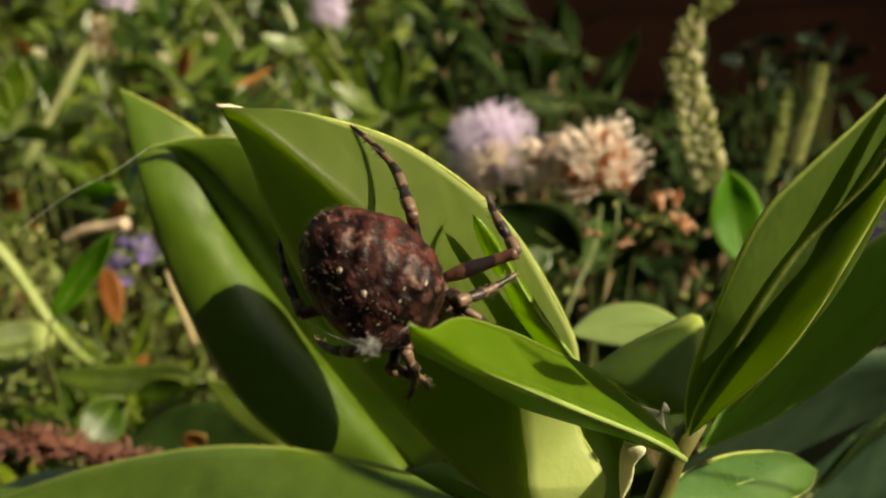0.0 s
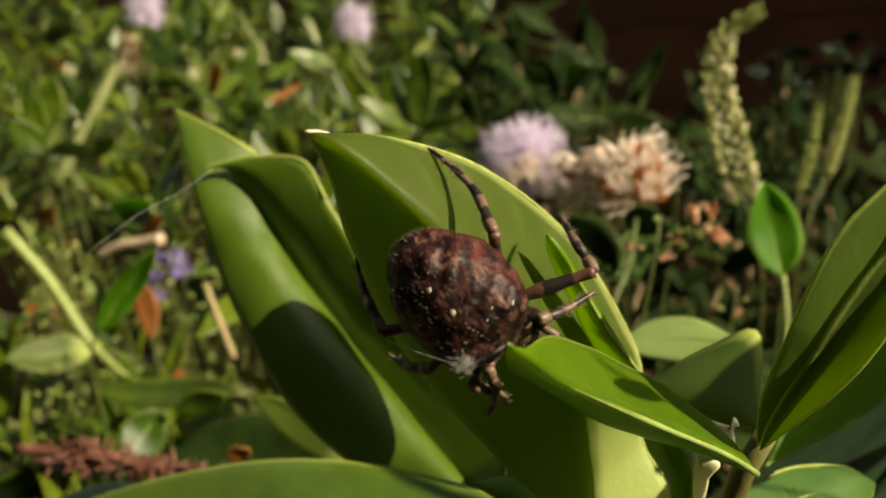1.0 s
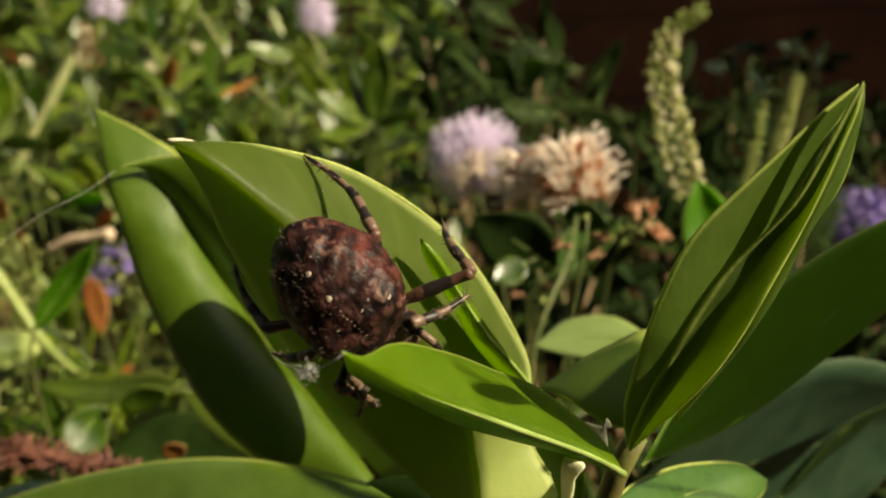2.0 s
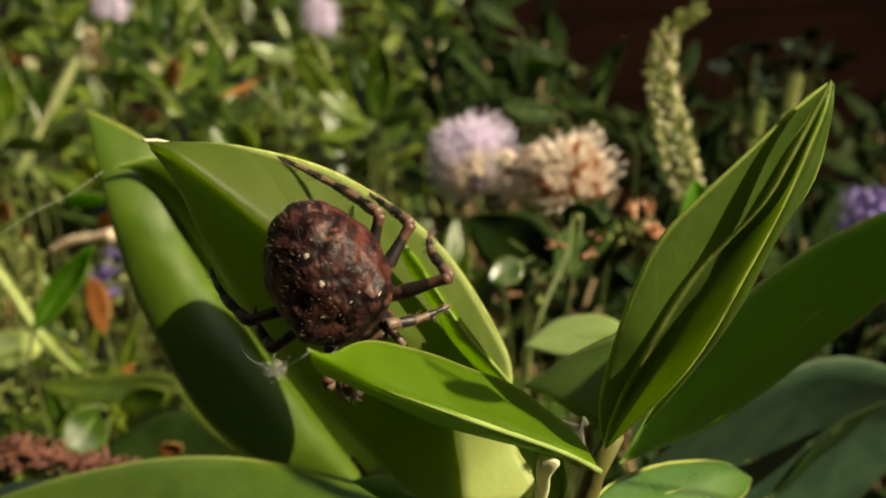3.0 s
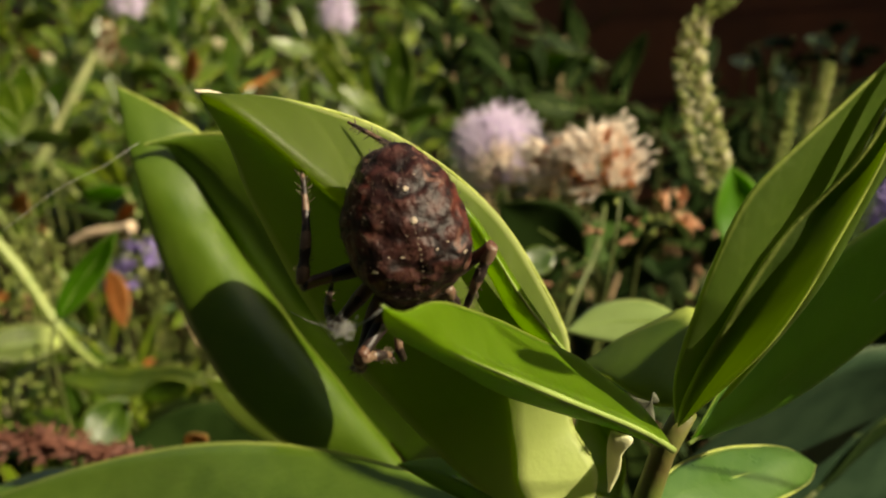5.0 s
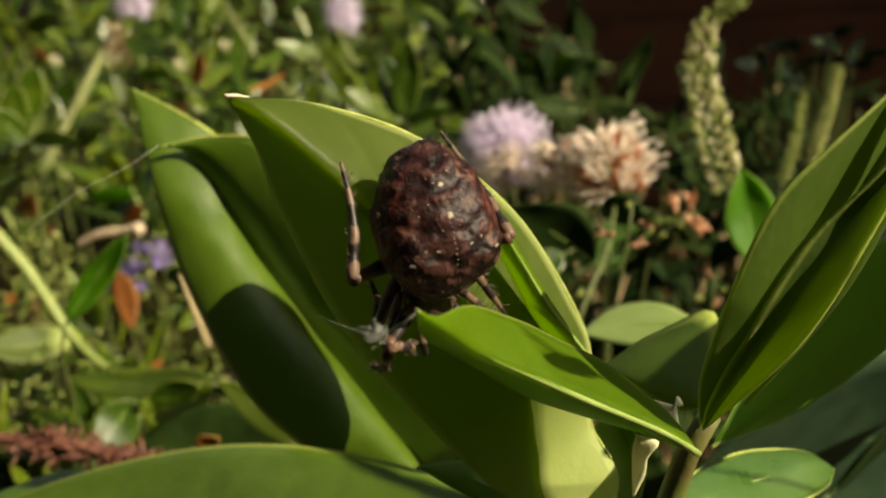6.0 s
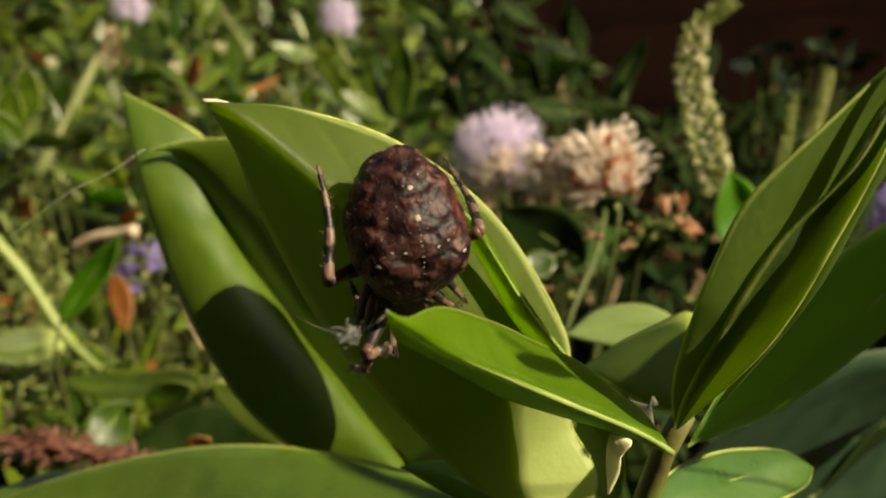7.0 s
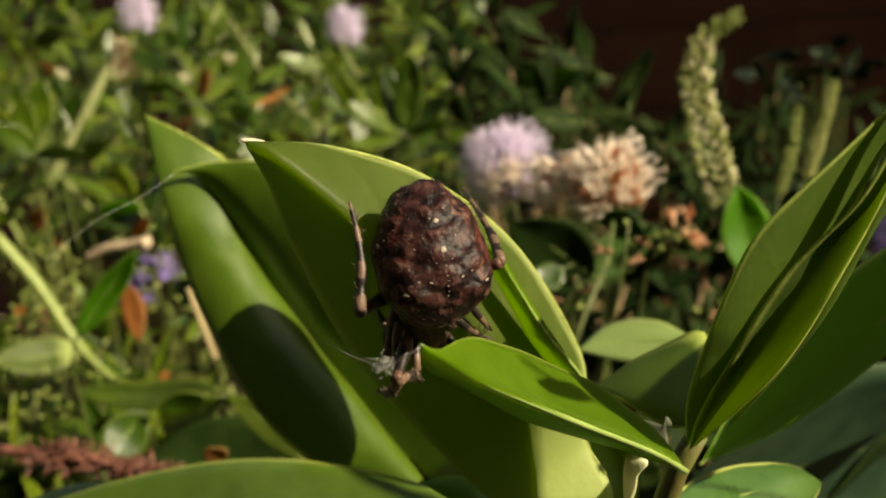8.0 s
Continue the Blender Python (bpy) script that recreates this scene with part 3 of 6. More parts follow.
leaf(shade_sprig, (0.0591, 0.0655, 0.5969), (0.0582, 0.0732, 0.6119), [(0.0586, 0.0674, 0.6019), (0.0578, 0.0702, 0.6066)],
     [(0.0569, 0.0693, 0.6016), (0.0564, 0.0723, 0.6068)], [(0.0600, 0.0654, 0.6023), (0.0603, 0.0693, 0.6073)], LEAF, seed=52)
# placed towards the sun from the dark leaf's foot, to shade it
leaf(shade_sprig, (0.0736, 0.0733, 0.5967), (0.0582, 0.0613, 0.5946), [(0.0684, 0.0698, 0.5960), (0.0634, 0.0663, 0.5949)],
     [(0.0687, 0.0698, 0.5997), (0.0617, 0.0653, 0.5980)], [(0.0710, 0.0708, 0.5949), (0.0648, 0.0668, 0.5928)], LEAF, seed=53)
# unseen leaf on a hair-thin stem, added to shadow the front leaf
leaf(shade_sprig, (0.0573, 0.0474, 0.6119), (0.0520, 0.0414, 0.6155), [(0.0544, 0.0447, 0.6140)],
     [(0.0555, 0.0469, 0.6136), (0.0532, 0.0434, 0.6151)], [(0.0555, 0.0447, 0.6127), (0.0530, 0.0417, 0.6146)], LEAF, seed=54, rib=0)
part("stem", tube([(0.0573, 0.0474, 0.6119), (0.0795, 0.0368, 0.6291), (0.1017, 0.0261, 0.6462), (0.1872, 0.1113, 0.5688)], [0.0002, 0.0002, 0.0002, 0.0002, 0.0003, 0.0005], 7, 24), STEM_BROWN, shade_sprig)


# ---- bush ----
def hebe_leaf_bm(length, width, bend, cup, n=8, m=2):
    L = length
    mid = [Vector((L * .3, 0, bend * .1)), Vector((L * .65, 0, bend * .45))]
    le = [Vector((L * .25, width * .42, cup * .8 + bend * .08)), Vector((L * .55, width * .5, cup + bend * .33)), Vector((L * .82, width * .32, cup * .7 + bend * .7))]
    ri = [Vector((q.x, -q.y, q.z)) for q in le]
    return blade((0, 0, 0), (L, 0, bend), mid, le, ri, thick=0.0004, n=n, m=m, wavy=0.0)[0]


def mesh_only(name, bm, mat):
    me = bpy.data.meshes.new(name)
    bmesh.ops.recalc_face_normals(bm, faces=bm.faces)
    bm.to_mesh(me)
    bm.free()
    me.materials.append(mat)
    me.shade_smooth()
    return me


SIZES = ((0.041, 0.0100, -0.006, 0.0015), (0.036, 0.0094, 0.003, 0.0020), (0.047, 0.0108, -0.012, 0.0010), (0.027, 0.0066, 0.002, 0.0016))
BUSH_LEAF = [mesh_only("leaf", hebe_leaf_bm(*q), LEAF_FAR) for q in SIZES]
# same leaves again, their shade carried by the dark material
SHADE_LEAF = [mesh_only("leaf", hebe_leaf_bm(*q), LEAF_SHADE_DARK) for q in SIZES]


def shoot(seed, nodes, length, spread, meshes, stem_mat):
    """A leafy shoot: upright stem with crossed pairs of leaves."""
    rnd = random.Random(seed)
    ob = empty("hebe_shoot")
    lean = Vector((rnd.uniform(-.15, .15), rnd.uniform(-.15, .15), 1)) * length
    part("stem", tube([(0.01, 0.02, -0.62), (0, 0, -0.3), (0, 0, -0.09), lean * 0.4, lean], [0.0035, 0.0030, 0.0024, 0.0018, 0.0014, 0.0008], 6, 12), stem_mat, ob)
    for i in range(nodes):
        f = 0.25 + 0.75 * i / (nodes - 1)
        for s in (0, 180):
            lf = new("leaf", meshes[3 if i == nodes - 1 else rnd.randrange(3)])
            lf.parent = ob
            opened = spread * (1.2 - 0.7 * f ** 2) + rnd.uniform(-12, 12)
            lf.matrix_basis = Matrix.Translation(lean * f) @ pose(0, 0, 0, 0, 0, 90 * (i % 2) + s + rnd.uniform(-22, 22)) @ pose(0, 0, 0, rnd.uniform(-12, 12), opened - 90, 0)
    return ob


SHOOTS = [shoot(s, 6 + s % 3, 0.050 + 0.009 * (s % 4), 62 + 5 * (s % 3), BUSH_LEAF, STEM) for s in range(10)]
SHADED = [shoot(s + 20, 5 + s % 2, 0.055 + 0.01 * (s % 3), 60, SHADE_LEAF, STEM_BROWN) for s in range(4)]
for s in SHOOTS:
    tagged(s, "leafy evergreen shrub shoot with crossed pairs of narrow leaves", "shrub shoot", "shoots of the bush")
for s in SHADED:
    tagged(s, "leafy shrub shoot near the fence, shade put into its dark colour", "shrub shoot", "shaded shoots")


def scatter(templates, spots, rnd, lean_to):
    for k, p in enumerate(spots):
        m = Matrix.Translation(p) @ pose(0, 0, 0, lean_to + rnd.uniform(-22, 22), rnd.uniform(-28, 28), 0) @ pose(0, 0, 0, 0, 0, rnd.uniform(0, 360))
        if k < len(templates):
            templates[k].matrix_basis = m
        else:
            copy_thing(templates[k % len(templates)], m)


rnd = random.Random(5)
lit, shady = [], []
y = 0.20
while y < 0.98:
    step = 0.030 + 0.035 * y
    x = -0.60 * y - 0.06
    while x < 0.62 * y + 0.06:
        px, py = x + rnd.uniform(-.4, .4) * step, y + rnd.uniform(-.5, .5) * step
        top = 0.485 + 0.20 * (py - 0.2) / 0.75 + rnd.uniform(-.018, .018)
        u = px / py
        if py < 0.40 and u < 0.0:
            top -= 0.045
        if u < (0.03 if py < 0.45 else -0.015) + 0.05 * rnd.random():
            lit.append((px, py, top - 0.035))
        elif py < 0.34:
            if rnd.random() < 0.75:
                shady.append((px, py, top - 0.055))
        elif py < 0.75 and rnd.random() < 0.62:
            shady.append((px, py, top - 0.06 - 0.04 * u))
        x += step
    y += step * 0.95
# the sunlit bush falls away towards the fence; shoots coloured as shaded stand there
lit = [(px, py, z - 0.06 if py > 0.3 and px > (-0.04 if 0.36 < py < 0.425 else 0.005) * py else z) for px, py, z in lit]
shady += [(0.0058, 0.6000, 0.5800), (0.0263, 0.6600, 0.5951), (0.0436, 0.6200, 0.5811), (0.0140, 0.5000, 0.5533), (0.0259, 0.4400, 0.5417), (0.0591, 0.5500, 0.5574)]
scatter(SHOOTS, lit, rnd, 22)
scatter(SHADED, shady, rnd, 10)


def foliage(name, count, box, size, mat, seed, label):
    """A mass of small leaves too many to count, in one mesh."""
    rng = np.random.default_rng(seed)
    bm = hebe_leaf_bm(0.036, 0.0095, -0.004, 0.0014, 4, 1)
    bm.verts.ensure_lookup_table()
    co = np.array([v.co[:] for v in bm.verts])
    fs = [[v.index for v in f.verts] for f in bm.faces]
    bm.free()
    verts, faces = [], []
    for k in range(count):
        p = np.array([rng.uniform(*b) for b in box])
        if abs(p[0]) > 0.62 * p[1] + 0.05:
            continue
        p[2] -= 0.25 * (0.9 - p[1]) + 0.03
        turn = np.array(Euler((rng.uniform(-.6, .6), rng.uniform(-1.2, .6), rng.uniform(0, 6.28))).to_matrix())
        base = len(verts)
        verts += [tuple(q) for q in (co * rng.uniform(*size)) @ turn.T + p]
        faces += [[base + i for i in f] for f in fs]
    me = bpy.data.meshes.new(name)
    me.from_pydata(verts, [], faces)
    me.materials.append(mat)
    me.shade_smooth()
    return tagged(new(name, me), label, "foliage", kind="stuff")


foliage("bush_foliage", 4200, ((-0.60, 0.06), (0.30, 1.0), (0.52, 0.70)), (0.7, 1.1), LEAF_FAR, 3, "dense green leaves deep inside the evergreen bush")
# this mass is darkened by its colour, in place of shade
foliage("shade_foliage", 1500, ((-0.10, 0.62), (0.30, 0.85), (0.46, 0.585)), (0.8, 1.5), LEAF_SHADE_DARK, 4, "dense leaves before the fence, shade put into their dark colour")


foliage("low_foliage", 420, ((-0.22, -0.05), (0.29, 0.42), (0.58, 0.70)), (0.55, 1.0), LEAF_FAR, 6, "dense small green leaves low in the bush")

# ---- flowers ----
def petal_bm(length, width, cup):
    """A narrow pointed petal, widest near its foot."""
    le = [Vector((length * .3, width * .5, 0.0003 + cup * .1)), Vector((length * .6, width * .34, 0.0003 + cup * .4))]
    return blade((0, 0, 0), (length, 0, cup), [Vector((length * .5, 0, cup * .25))], le, [Vector((q.x, -q.y, q.z)) for q in le], thick=0.0003, n=4, m=1, wavy=0.0)[0]


def floret_mesh(name, mat, petal, spread, stamens=True):
    """One small four-petalled flower with two long stamens, facing +z."""
    bm = bmesh.new()
    for k in range(4):
        one = petal_bm(petal, petal * 0.36, petal * 0.22)
        one.transform(pose(0, 0, 0.0012, 0, 0, 90 * k) @ pose(0, 0, 0, 0, -spread, 0))
        me = bpy.data.meshes.new("tmp")
        one.to_mesh(me)
        one.free()
        bm.from_mesh(me)
        bpy.data.meshes.remove(me)
    tube_into(bm, [(0, 0, 0), (0, 0, 0.0007), (0, 0, 0.0015)], [0.0005, 0.0006, 0.0007], 5, 2)
    if stamens:
        for a in (0.4, 2.5, 4.6):
            dx, dy = math.cos(a), math.sin(a)
            tube_into(bm, [(0, 0, 0.001), (dx * 0.0010, dy * 0.0010, petal), (dx * 0.0022, dy * 0.0022, petal * 1.6)], [0.00014, 0.00011, 0.00022], 4, 3)
    return mesh_only(name, bm, mat)


F_LILAC = floret_mesh("floret", LILAC, 0.0058, 35)
F_CREAM = floret_mesh("floret", CREAM, 0.0058, 52)
F_RUST = floret_mesh("floret", RUST, 0.0038, 60, False)
PEACH = plain("petal_peach", (0.62, 0.30, 0.16), (0.84, 0.56, 0.38), 300, 0.7, glow=0.4)
F_PEACH = floret_mesh("floret", PEACH, 0.0046, 52, False)
SPENT = plain("petal_spent", (0.16, 0.07, 0.03), (0.36, 0.20, 0.11), 400, 0.8, glow=0.25)
F_SPENT = floret_mesh("floret", SPENT, 0.0030, 52, False)
F_VIOLET = floret_mesh("floret", VIOLET, 0.0045, 30)


def ovoid(rx, rz, seg=7):
    bm = bmesh.new()
    bmesh.ops.create_uvsphere(bm, u_segments=seg, v_segments=5, radius=1)
    for v in bm.verts:
        k = 1 - 0.25 * v.co.z
        v.co = Vector((v.co.x * rx * k, v.co.y * rx * k, (v.co.z + 0.8) * rz))
    return bm


B_BIG = mesh_only("bud", ovoid(0.0008, 0.0015), BUD)
BUD_PALE = plain("bud_pale", (0.66, 0.62, 0.34), (0.93, 0.88, 0.66), 250, 0.6, glow=0.2)
B_CREAM = mesh_only("bud", ovoid(0.0007, 0.0014), BUD_PALE)
B_TINY = mesh_only("bud", ovoid(0.00055, 0.0011), BUD)
B_SMALL = mesh_only("bud", ovoid(0.0007, 0.0012), BUD_DARK)


def facing(d, spin=0.0):
    return Vector(d).to_track_quat("Z", "Y").to_matrix().to_4x4() @ pose(0, 0, 0, 0, 0, spin)


def flower_spike(name, line, reach, count, choose, seed, label, cat, stem_mat=STEM_DIM, stem_r=0.0006, foot=None, group=""):
    """Florets or buds set in a spiral round a stem. reach: list of radii from bottom to top."""
    rnd = random.Random(seed)
    ob = empty(name)
    pts = along(line, 40)
    f = Vector(foot)
    root = [(f.x + 0.02, f.y + 0.05, -0.01), (f.x + 0.015, f.y + 0.04, f.z * 0.5), (f.x + 0.004, f.y + 0.012, f.z - 0.05), foot]
    part("stem", tube(root + pts[::8], [0.0022, 0.0020, 0.0016, stem_r * 1.4, stem_r, stem_r * 0.8, stem_r * 0.4], 6, 60), stem_mat, ob)
    for i in range(count):
        f = (i + 0.5) / count
        c = pts[min(int(f * 40), 39)].lerp(pts[min(int(f * 40) + 1, 40)], f * 40 % 1)
        d = (pts[min(int(f * 40) + 2, 40)] - pts[max(int(f * 40) - 2, 0)]).normalized()
        a = i * 2.39996 + rnd.uniform(-.2, .2)
        side = d.orthogonal().normalized()
        out = side * math.cos(a) + d.cross(side) * math.sin(a)
        g = f * (len(reach) - 1)
        k = min(int(g), len(reach) - 2)
        r = reach[k] + (reach[k + 1] - reach[k]) * (g - k)
        way = (out + d * rnd.uniform(0.1, 0.6)).normalized()
        me, nm = choose(f, rnd)
        fl = new(nm, me)
        fl.parent = ob
        fl.matrix_basis = Matrix.Translation(c + out * r * rnd.uniform(0.7, 1.0)) @ facing(way, rnd.uniform(0, 360))
    return tagged(ob, label, cat, group)


flower_spike("hebe_flower", [(0.0174, 0.2914, 0.5709), (0.0161, 0.2960, 0.5797), (0.0150, 0.2997, 0.5895)], [0.0050, 0.0080, 0.0080, 0.003], 110,
             lambda f, r: ((F_LILAC if f > 0.35 or r.random() < 0.3 else F_CREAM), "floret"), 1, "rounded lilac-white flower head with long stamens", "flower", foot=(0.0254, 0.2734, 0.5378))
flower_spike("hebe_flower", [(0.0413, 0.2309, 0.5734), (0.0391, 0.2323, 0.5812), (0.0369, 0.2334, 0.5876)], [0.0042, 0.0056, 0.0052, 0.0024], 80,
             lambda f, r: ((F_RUST if r.random() < 0.46 else F_CREAM), "floret"), 2, "fading cream and rust-brown flower head", "flower", foot=(0.0364, 0.2157, 0.5565))
flower_spike("hebe_flower", [(0.0300, 0.2392, 0.5746), (0.0285, 0.2404, 0.5813), (0.0278, 0.2412, 0.5857)], [0.003, 0.004, 0.002], 32,
             lambda f, r: ((F_RUST if r.random() < 0.3 else F_CREAM), "floret"), 3, "small fading cream flower head", "flower", foot=(0.0369, 0.2290, 0.5627))
part("twig", tube([(0.0399, 0.2268, 0.5731), (0.0354, 0.2108, 0.5630), (0.0302, 0.2013, 0.5555), (0.0255, 0.1970, 0.5422), (0.0230, 0.1964, 0.5045)], [0.0006, 0.0006, 0.0007, 0.0009, 0.0014], 7, 14), STEM_DIM, None)
tagged(bpy.data.objects["twig"], "thin green stalk under faded flowers", "stalk")
for k, (c, n, sd) in enumerate((((0.0276, 0.2106, 0.5565), 4, 5), ((0.0627, 0.2199, 0.5514), 4, 6), ((0.0318, 0.1683, 0.5753), 4, 7), ((-0.1774, 0.4914, 0.6228), 8, 8), ((-0.1450, 0.5106, 0.6161), 10, 71), ((-0.1389, 0.4555, 0.5916), 9, 72), ((-0.1585, 0.3215, 0.5227), 9, 73), ((-0.1271, 0.3227, 0.5298), 6, 74), ((-0.1064, 0.5284, 0.6024), 8, 75))):
    v = Vector(c)
    flower_spike("seed_cluster", [v - Vector((0, 0, 0.006)), v, v + Vector((0.001, 0, 0.004))], [0.002, 0.003, 0.001], n,
                 lambda f, r: ((F_SPENT, "floret") if r.random() < 0.7 else (B_SMALL, "bud")), sd, "spent rusty flower cluster on a thin stalk", "flower", foot=tuple(v + Vector((-0.004, 0.004, -0.04))), group="spent clusters")
flower_spike("hebe_flower", [(0.0506, 0.2320, 0.5624), (0.0566, 0.2320, 0.5674), (0.0616, 0.2320, 0.5694)], [0.0016, 0.0026, 0.0022, 0.0012], 13,
             lambda f, r: ((F_PEACH, "floret") if f > 0.62 else (B_SMALL, "bud")), 61, "half-spent flower head with orange petals over green buds", "flower", foot=(0.0486, 0.2360, 0.5374))
for c, sd, me in (((-0.2004, 0.5782, 0.6600), 9, F_LILAC), ((-0.0700, 0.5767, 0.6500), 10, F_LILAC), ((0.1476, 0.2976, 0.5600), 12, F_VIOLET)):
    v = Vector(c)
    flower_spike("hebe_flower", [v - Vector((0, 0, 0.012)), v, v + Vector((0, 0, 0.008))], [0.003, 0.0052, 0.0046, 0.002], 34,
                 lambda f, r, q=me: (q, "floret"), sd, "lilac flower head out in the bush" if me is F_LILAC else "deep violet flower head low in the bush", "flower", foot=tuple(v + Vector((0.004, 0.006, -0.06))), group="flower heads of the bush")
for c, sd, me in (((-0.1090, 0.3180, 0.5423), 11, F_VIOLET), ((-0.1194, 0.3220, 0.5336), 13, F_VIOLET)):
    v = Vector(c)
    flower_spike("hebe_flower", [v - Vector((0, 0, 0.004)), v, v + Vector((0.003, 0, 0.003))], [0.002, 0.0036, 0.002], 7,
                 lambda f, r, q=me: (q if r.random() < 0.6 else F_VIOLET, "floret"), sd, "small violet flower head low in the bush", "flower", foot=tuple(v + Vector((0.004, 0.006, -0.05))), group="flower heads of the bush")
# curved raceme of buds, and two young upright spikes
flower_spike("bud_raceme", [(0.0797, 0.2670, 0.5709), (0.0741, 0.2685, 0.5906), (0.0703, 0.2694, 0.6077), (0.0730, 0.2705, 0.6197), (0.0828, 0.2716, 0.6259)], [0.0034, 0.0042, 0.0038, 0.0030, 0.0018, 0.0009], 190,
             lambda f, r: ((B_SMALL if f > 0.8 or r.random() < 0.25 else B_CREAM if r.random() < 0.5 else B_BIG), "bud"), 14, "curved spike of pale green flower buds", "flower spike", foot=(0.0837, 0.2611, 0.5491))
flower_spike("bud_spike", [(0.1097, 0.2843, 0.5770), (0.1141, 0.2868, 0.5909), (0.1186, 0.2896, 0.6069)], [0.0004, 0.0008, 0.0007, 0.0002], 200,
             lambda f, r: (B_TINY if r.random() < 0.7 else B_SMALL, "bud"), 15, "slender upright spike of young green buds", "flower spike", foot=(0.0989, 0.2724, 0.5556))
flower_spike("bud_spike", [(0.0995, 0.2794, 0.5721), (0.1033, 0.2822, 0.5824), (0.1070, 0.2871, 0.5987)], [0.0002, 0.0004, 0.0003, 0.0002], 60,
             lambda f, r: (B_SMALL, "bud"), 16, "slender upright spike of young green buds", "flower spike", foot=(0.0972, 0.2721, 0.5539))
# clusters of round green buds low at the side
rnd = random.Random(31)
for c, n in (((-0.1507, 0.3247, 0.5409), 50), ((-0.1568, 0.3218, 0.5247), 40), ((-0.1017, 0.3097, 0.5426), 26), ((-0.1333, 0.2885, 0.5086), 20), ((-0.1162, 0.2778, 0.5054), 12), ((-0.1331, 0.2673, 0.5035), 16)):
    v = Vector(c)
    flower_spike("bud_cluster", [v - Vector((0, 0, 0.014)), v, v + Vector((0, 0, 0.010))], [0.006, 0.010, 0.009, 0.003], n,
                 lambda f, r: ((B_BIG if r.random() < 0.06 else B_SMALL), "bud"), 40 + n, "cluster of round yellow-green flower buds", "flower buds", foot=tuple(v + Vector((0.003, 0.006, -0.06))), group="bud clusters")


# ---- single leaves and twigs of the bush ----
def lone_leaf(name, base, tip, half, tilt, mat, label, cup=0.15, sag=0.06, seed=0, rib=0.0003):
    """A leaf of its own: half its width, and tilt: the way its face leans round its length, in degrees from facing the walker."""
    b, t = Vector(base), Vector(tip)
    d = (t - b).normalized()
    side = d.cross(Vector((0, -1, 0))).normalized()
    side = Matrix.Rotation(radians(tilt), 3, d) @ side
    nor = side.cross(d)
    L = (t - b).length
    at = lambda f, s, w: b.lerp(t, f) + side * s * half * w + nor * (-sag * L * math.sin(math.pi * f) + (cup * half if s else 0))
    bm, ml = blade(b, t, [at(.3, 0, 0), at(.65, 0, 0)], [at(.2, -1, .75), at(.5, -1, 1), at(.8, -1, .62)], [at(.2, 1, .75), at(.5, 1, 1), at(.8, 1, .62)], n=16, m=4, seed=seed)
    ob = mesh_object(name, bm, mat)
    part("midrib", tube(ml[::3] + [ml[-1]], [rib, rib, rib * 0.4], 6, 12), RIB, ob)
    part("stalk", tube([b - d * 0.0005, b - d * 0.006 + Vector((0, 0.006, -0.012)), (b.x + 0.01, b.y + 0.05, b.z * 0.6), (b.x + 0.02, b.y + 0.06, -0.01)], [0.0004, 0.0006, 0.0012, 0.0018], 6, 30), STEM_DIM, ob)
    return tagged(ob, label, "leaf")


def lone_twig(name, pts, radii, mat, label, cat="twig"):
    return tagged(mesh_object(name, tube(pts, radii, 8, 20), mat), label, cat)


lone_leaf("leaf", (0.0681, 0.2012, 0.5608), (0.0639, 0.2051, 0.5824), 0.0062, 6, LEAF_DEEP, "bright green oval leaf under the bud spike", seed=21, cup=0.35)
lone_twig("leaf_stalk", [(0.0681, 0.2014, 0.5614), (0.0683, 0.1983, 0.5497), (0.0661, 0.1949, 0.5189)], [0.0008, 0.0009, 0.0012], STEM, "thin green stalk of a leaf", "stalk")
lone_leaf("leaf", (0.0331, 0.2120, 0.5597), (0.0121, 0.2060, 0.5739), 0.0085, -14, LEAF_SHADE_DARK, "broad leaf under the flower heads, coloured dark as in shade", seed=22)
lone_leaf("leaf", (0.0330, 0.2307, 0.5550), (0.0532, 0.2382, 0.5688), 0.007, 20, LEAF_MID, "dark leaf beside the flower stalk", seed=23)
lone_leaf("leaf", (0.0786, 0.4252, 0.5929), (0.0912, 0.4407, 0.6231), 0.006, 60, LEAF_SHADE_DARK, "pointed leaf coloured dark as in shade", seed=24)
lone_leaf("leaf", (0.0251, 0.4282, 0.6097), (0.0637, 0.4084, 0.6129), 0.006, 30, LEAF_FAR, "narrow green leaf with a worn edge", seed=25)
lone_leaf("leaf", (-0.0448, 0.5054, 0.5870), (-0.0744, 0.5011, 0.6203), 0.008, 25, LEAF_FAR, "sunlit narrow green leaf in the bush", seed=26)
lone_leaf("leaf", (-0.0448, 0.5054, 0.5870), (-0.0292, 0.5130, 0.6299), 0.010, -15, LEAF_FAR, "sunlit narrow green leaf in the bush", seed=27)
lone_leaf("leaf", (-0.0417, 0.5054, 0.5870), (-0.0012, 0.5087, 0.6054), 0.007, 35, LEAF_FAR, "sunlit narrow green leaf in the bush", seed=28)
lone_leaf("leaf", (-0.0386, 0.5052, 0.5855), (-0.0129, 0.4743, 0.5835), 0.008, 40, LEAF_FAR, "sunlit narrow green leaf in the bush", seed=29)
lone_leaf("leaf", (-0.1886, 0.4221, 0.5749), (-0.1996, 0.4282, 0.6097), 0.010, 10, LEAF_FAR, "broad sunlit leaf of the bush", seed=30)
lone_leaf("leaf", (-0.1866, 0.4221, 0.5749), (-0.1822, 0.4337, 0.6124), 0.009, -15, LEAF_FAR, "broad sunlit leaf of the bush", seed=31)
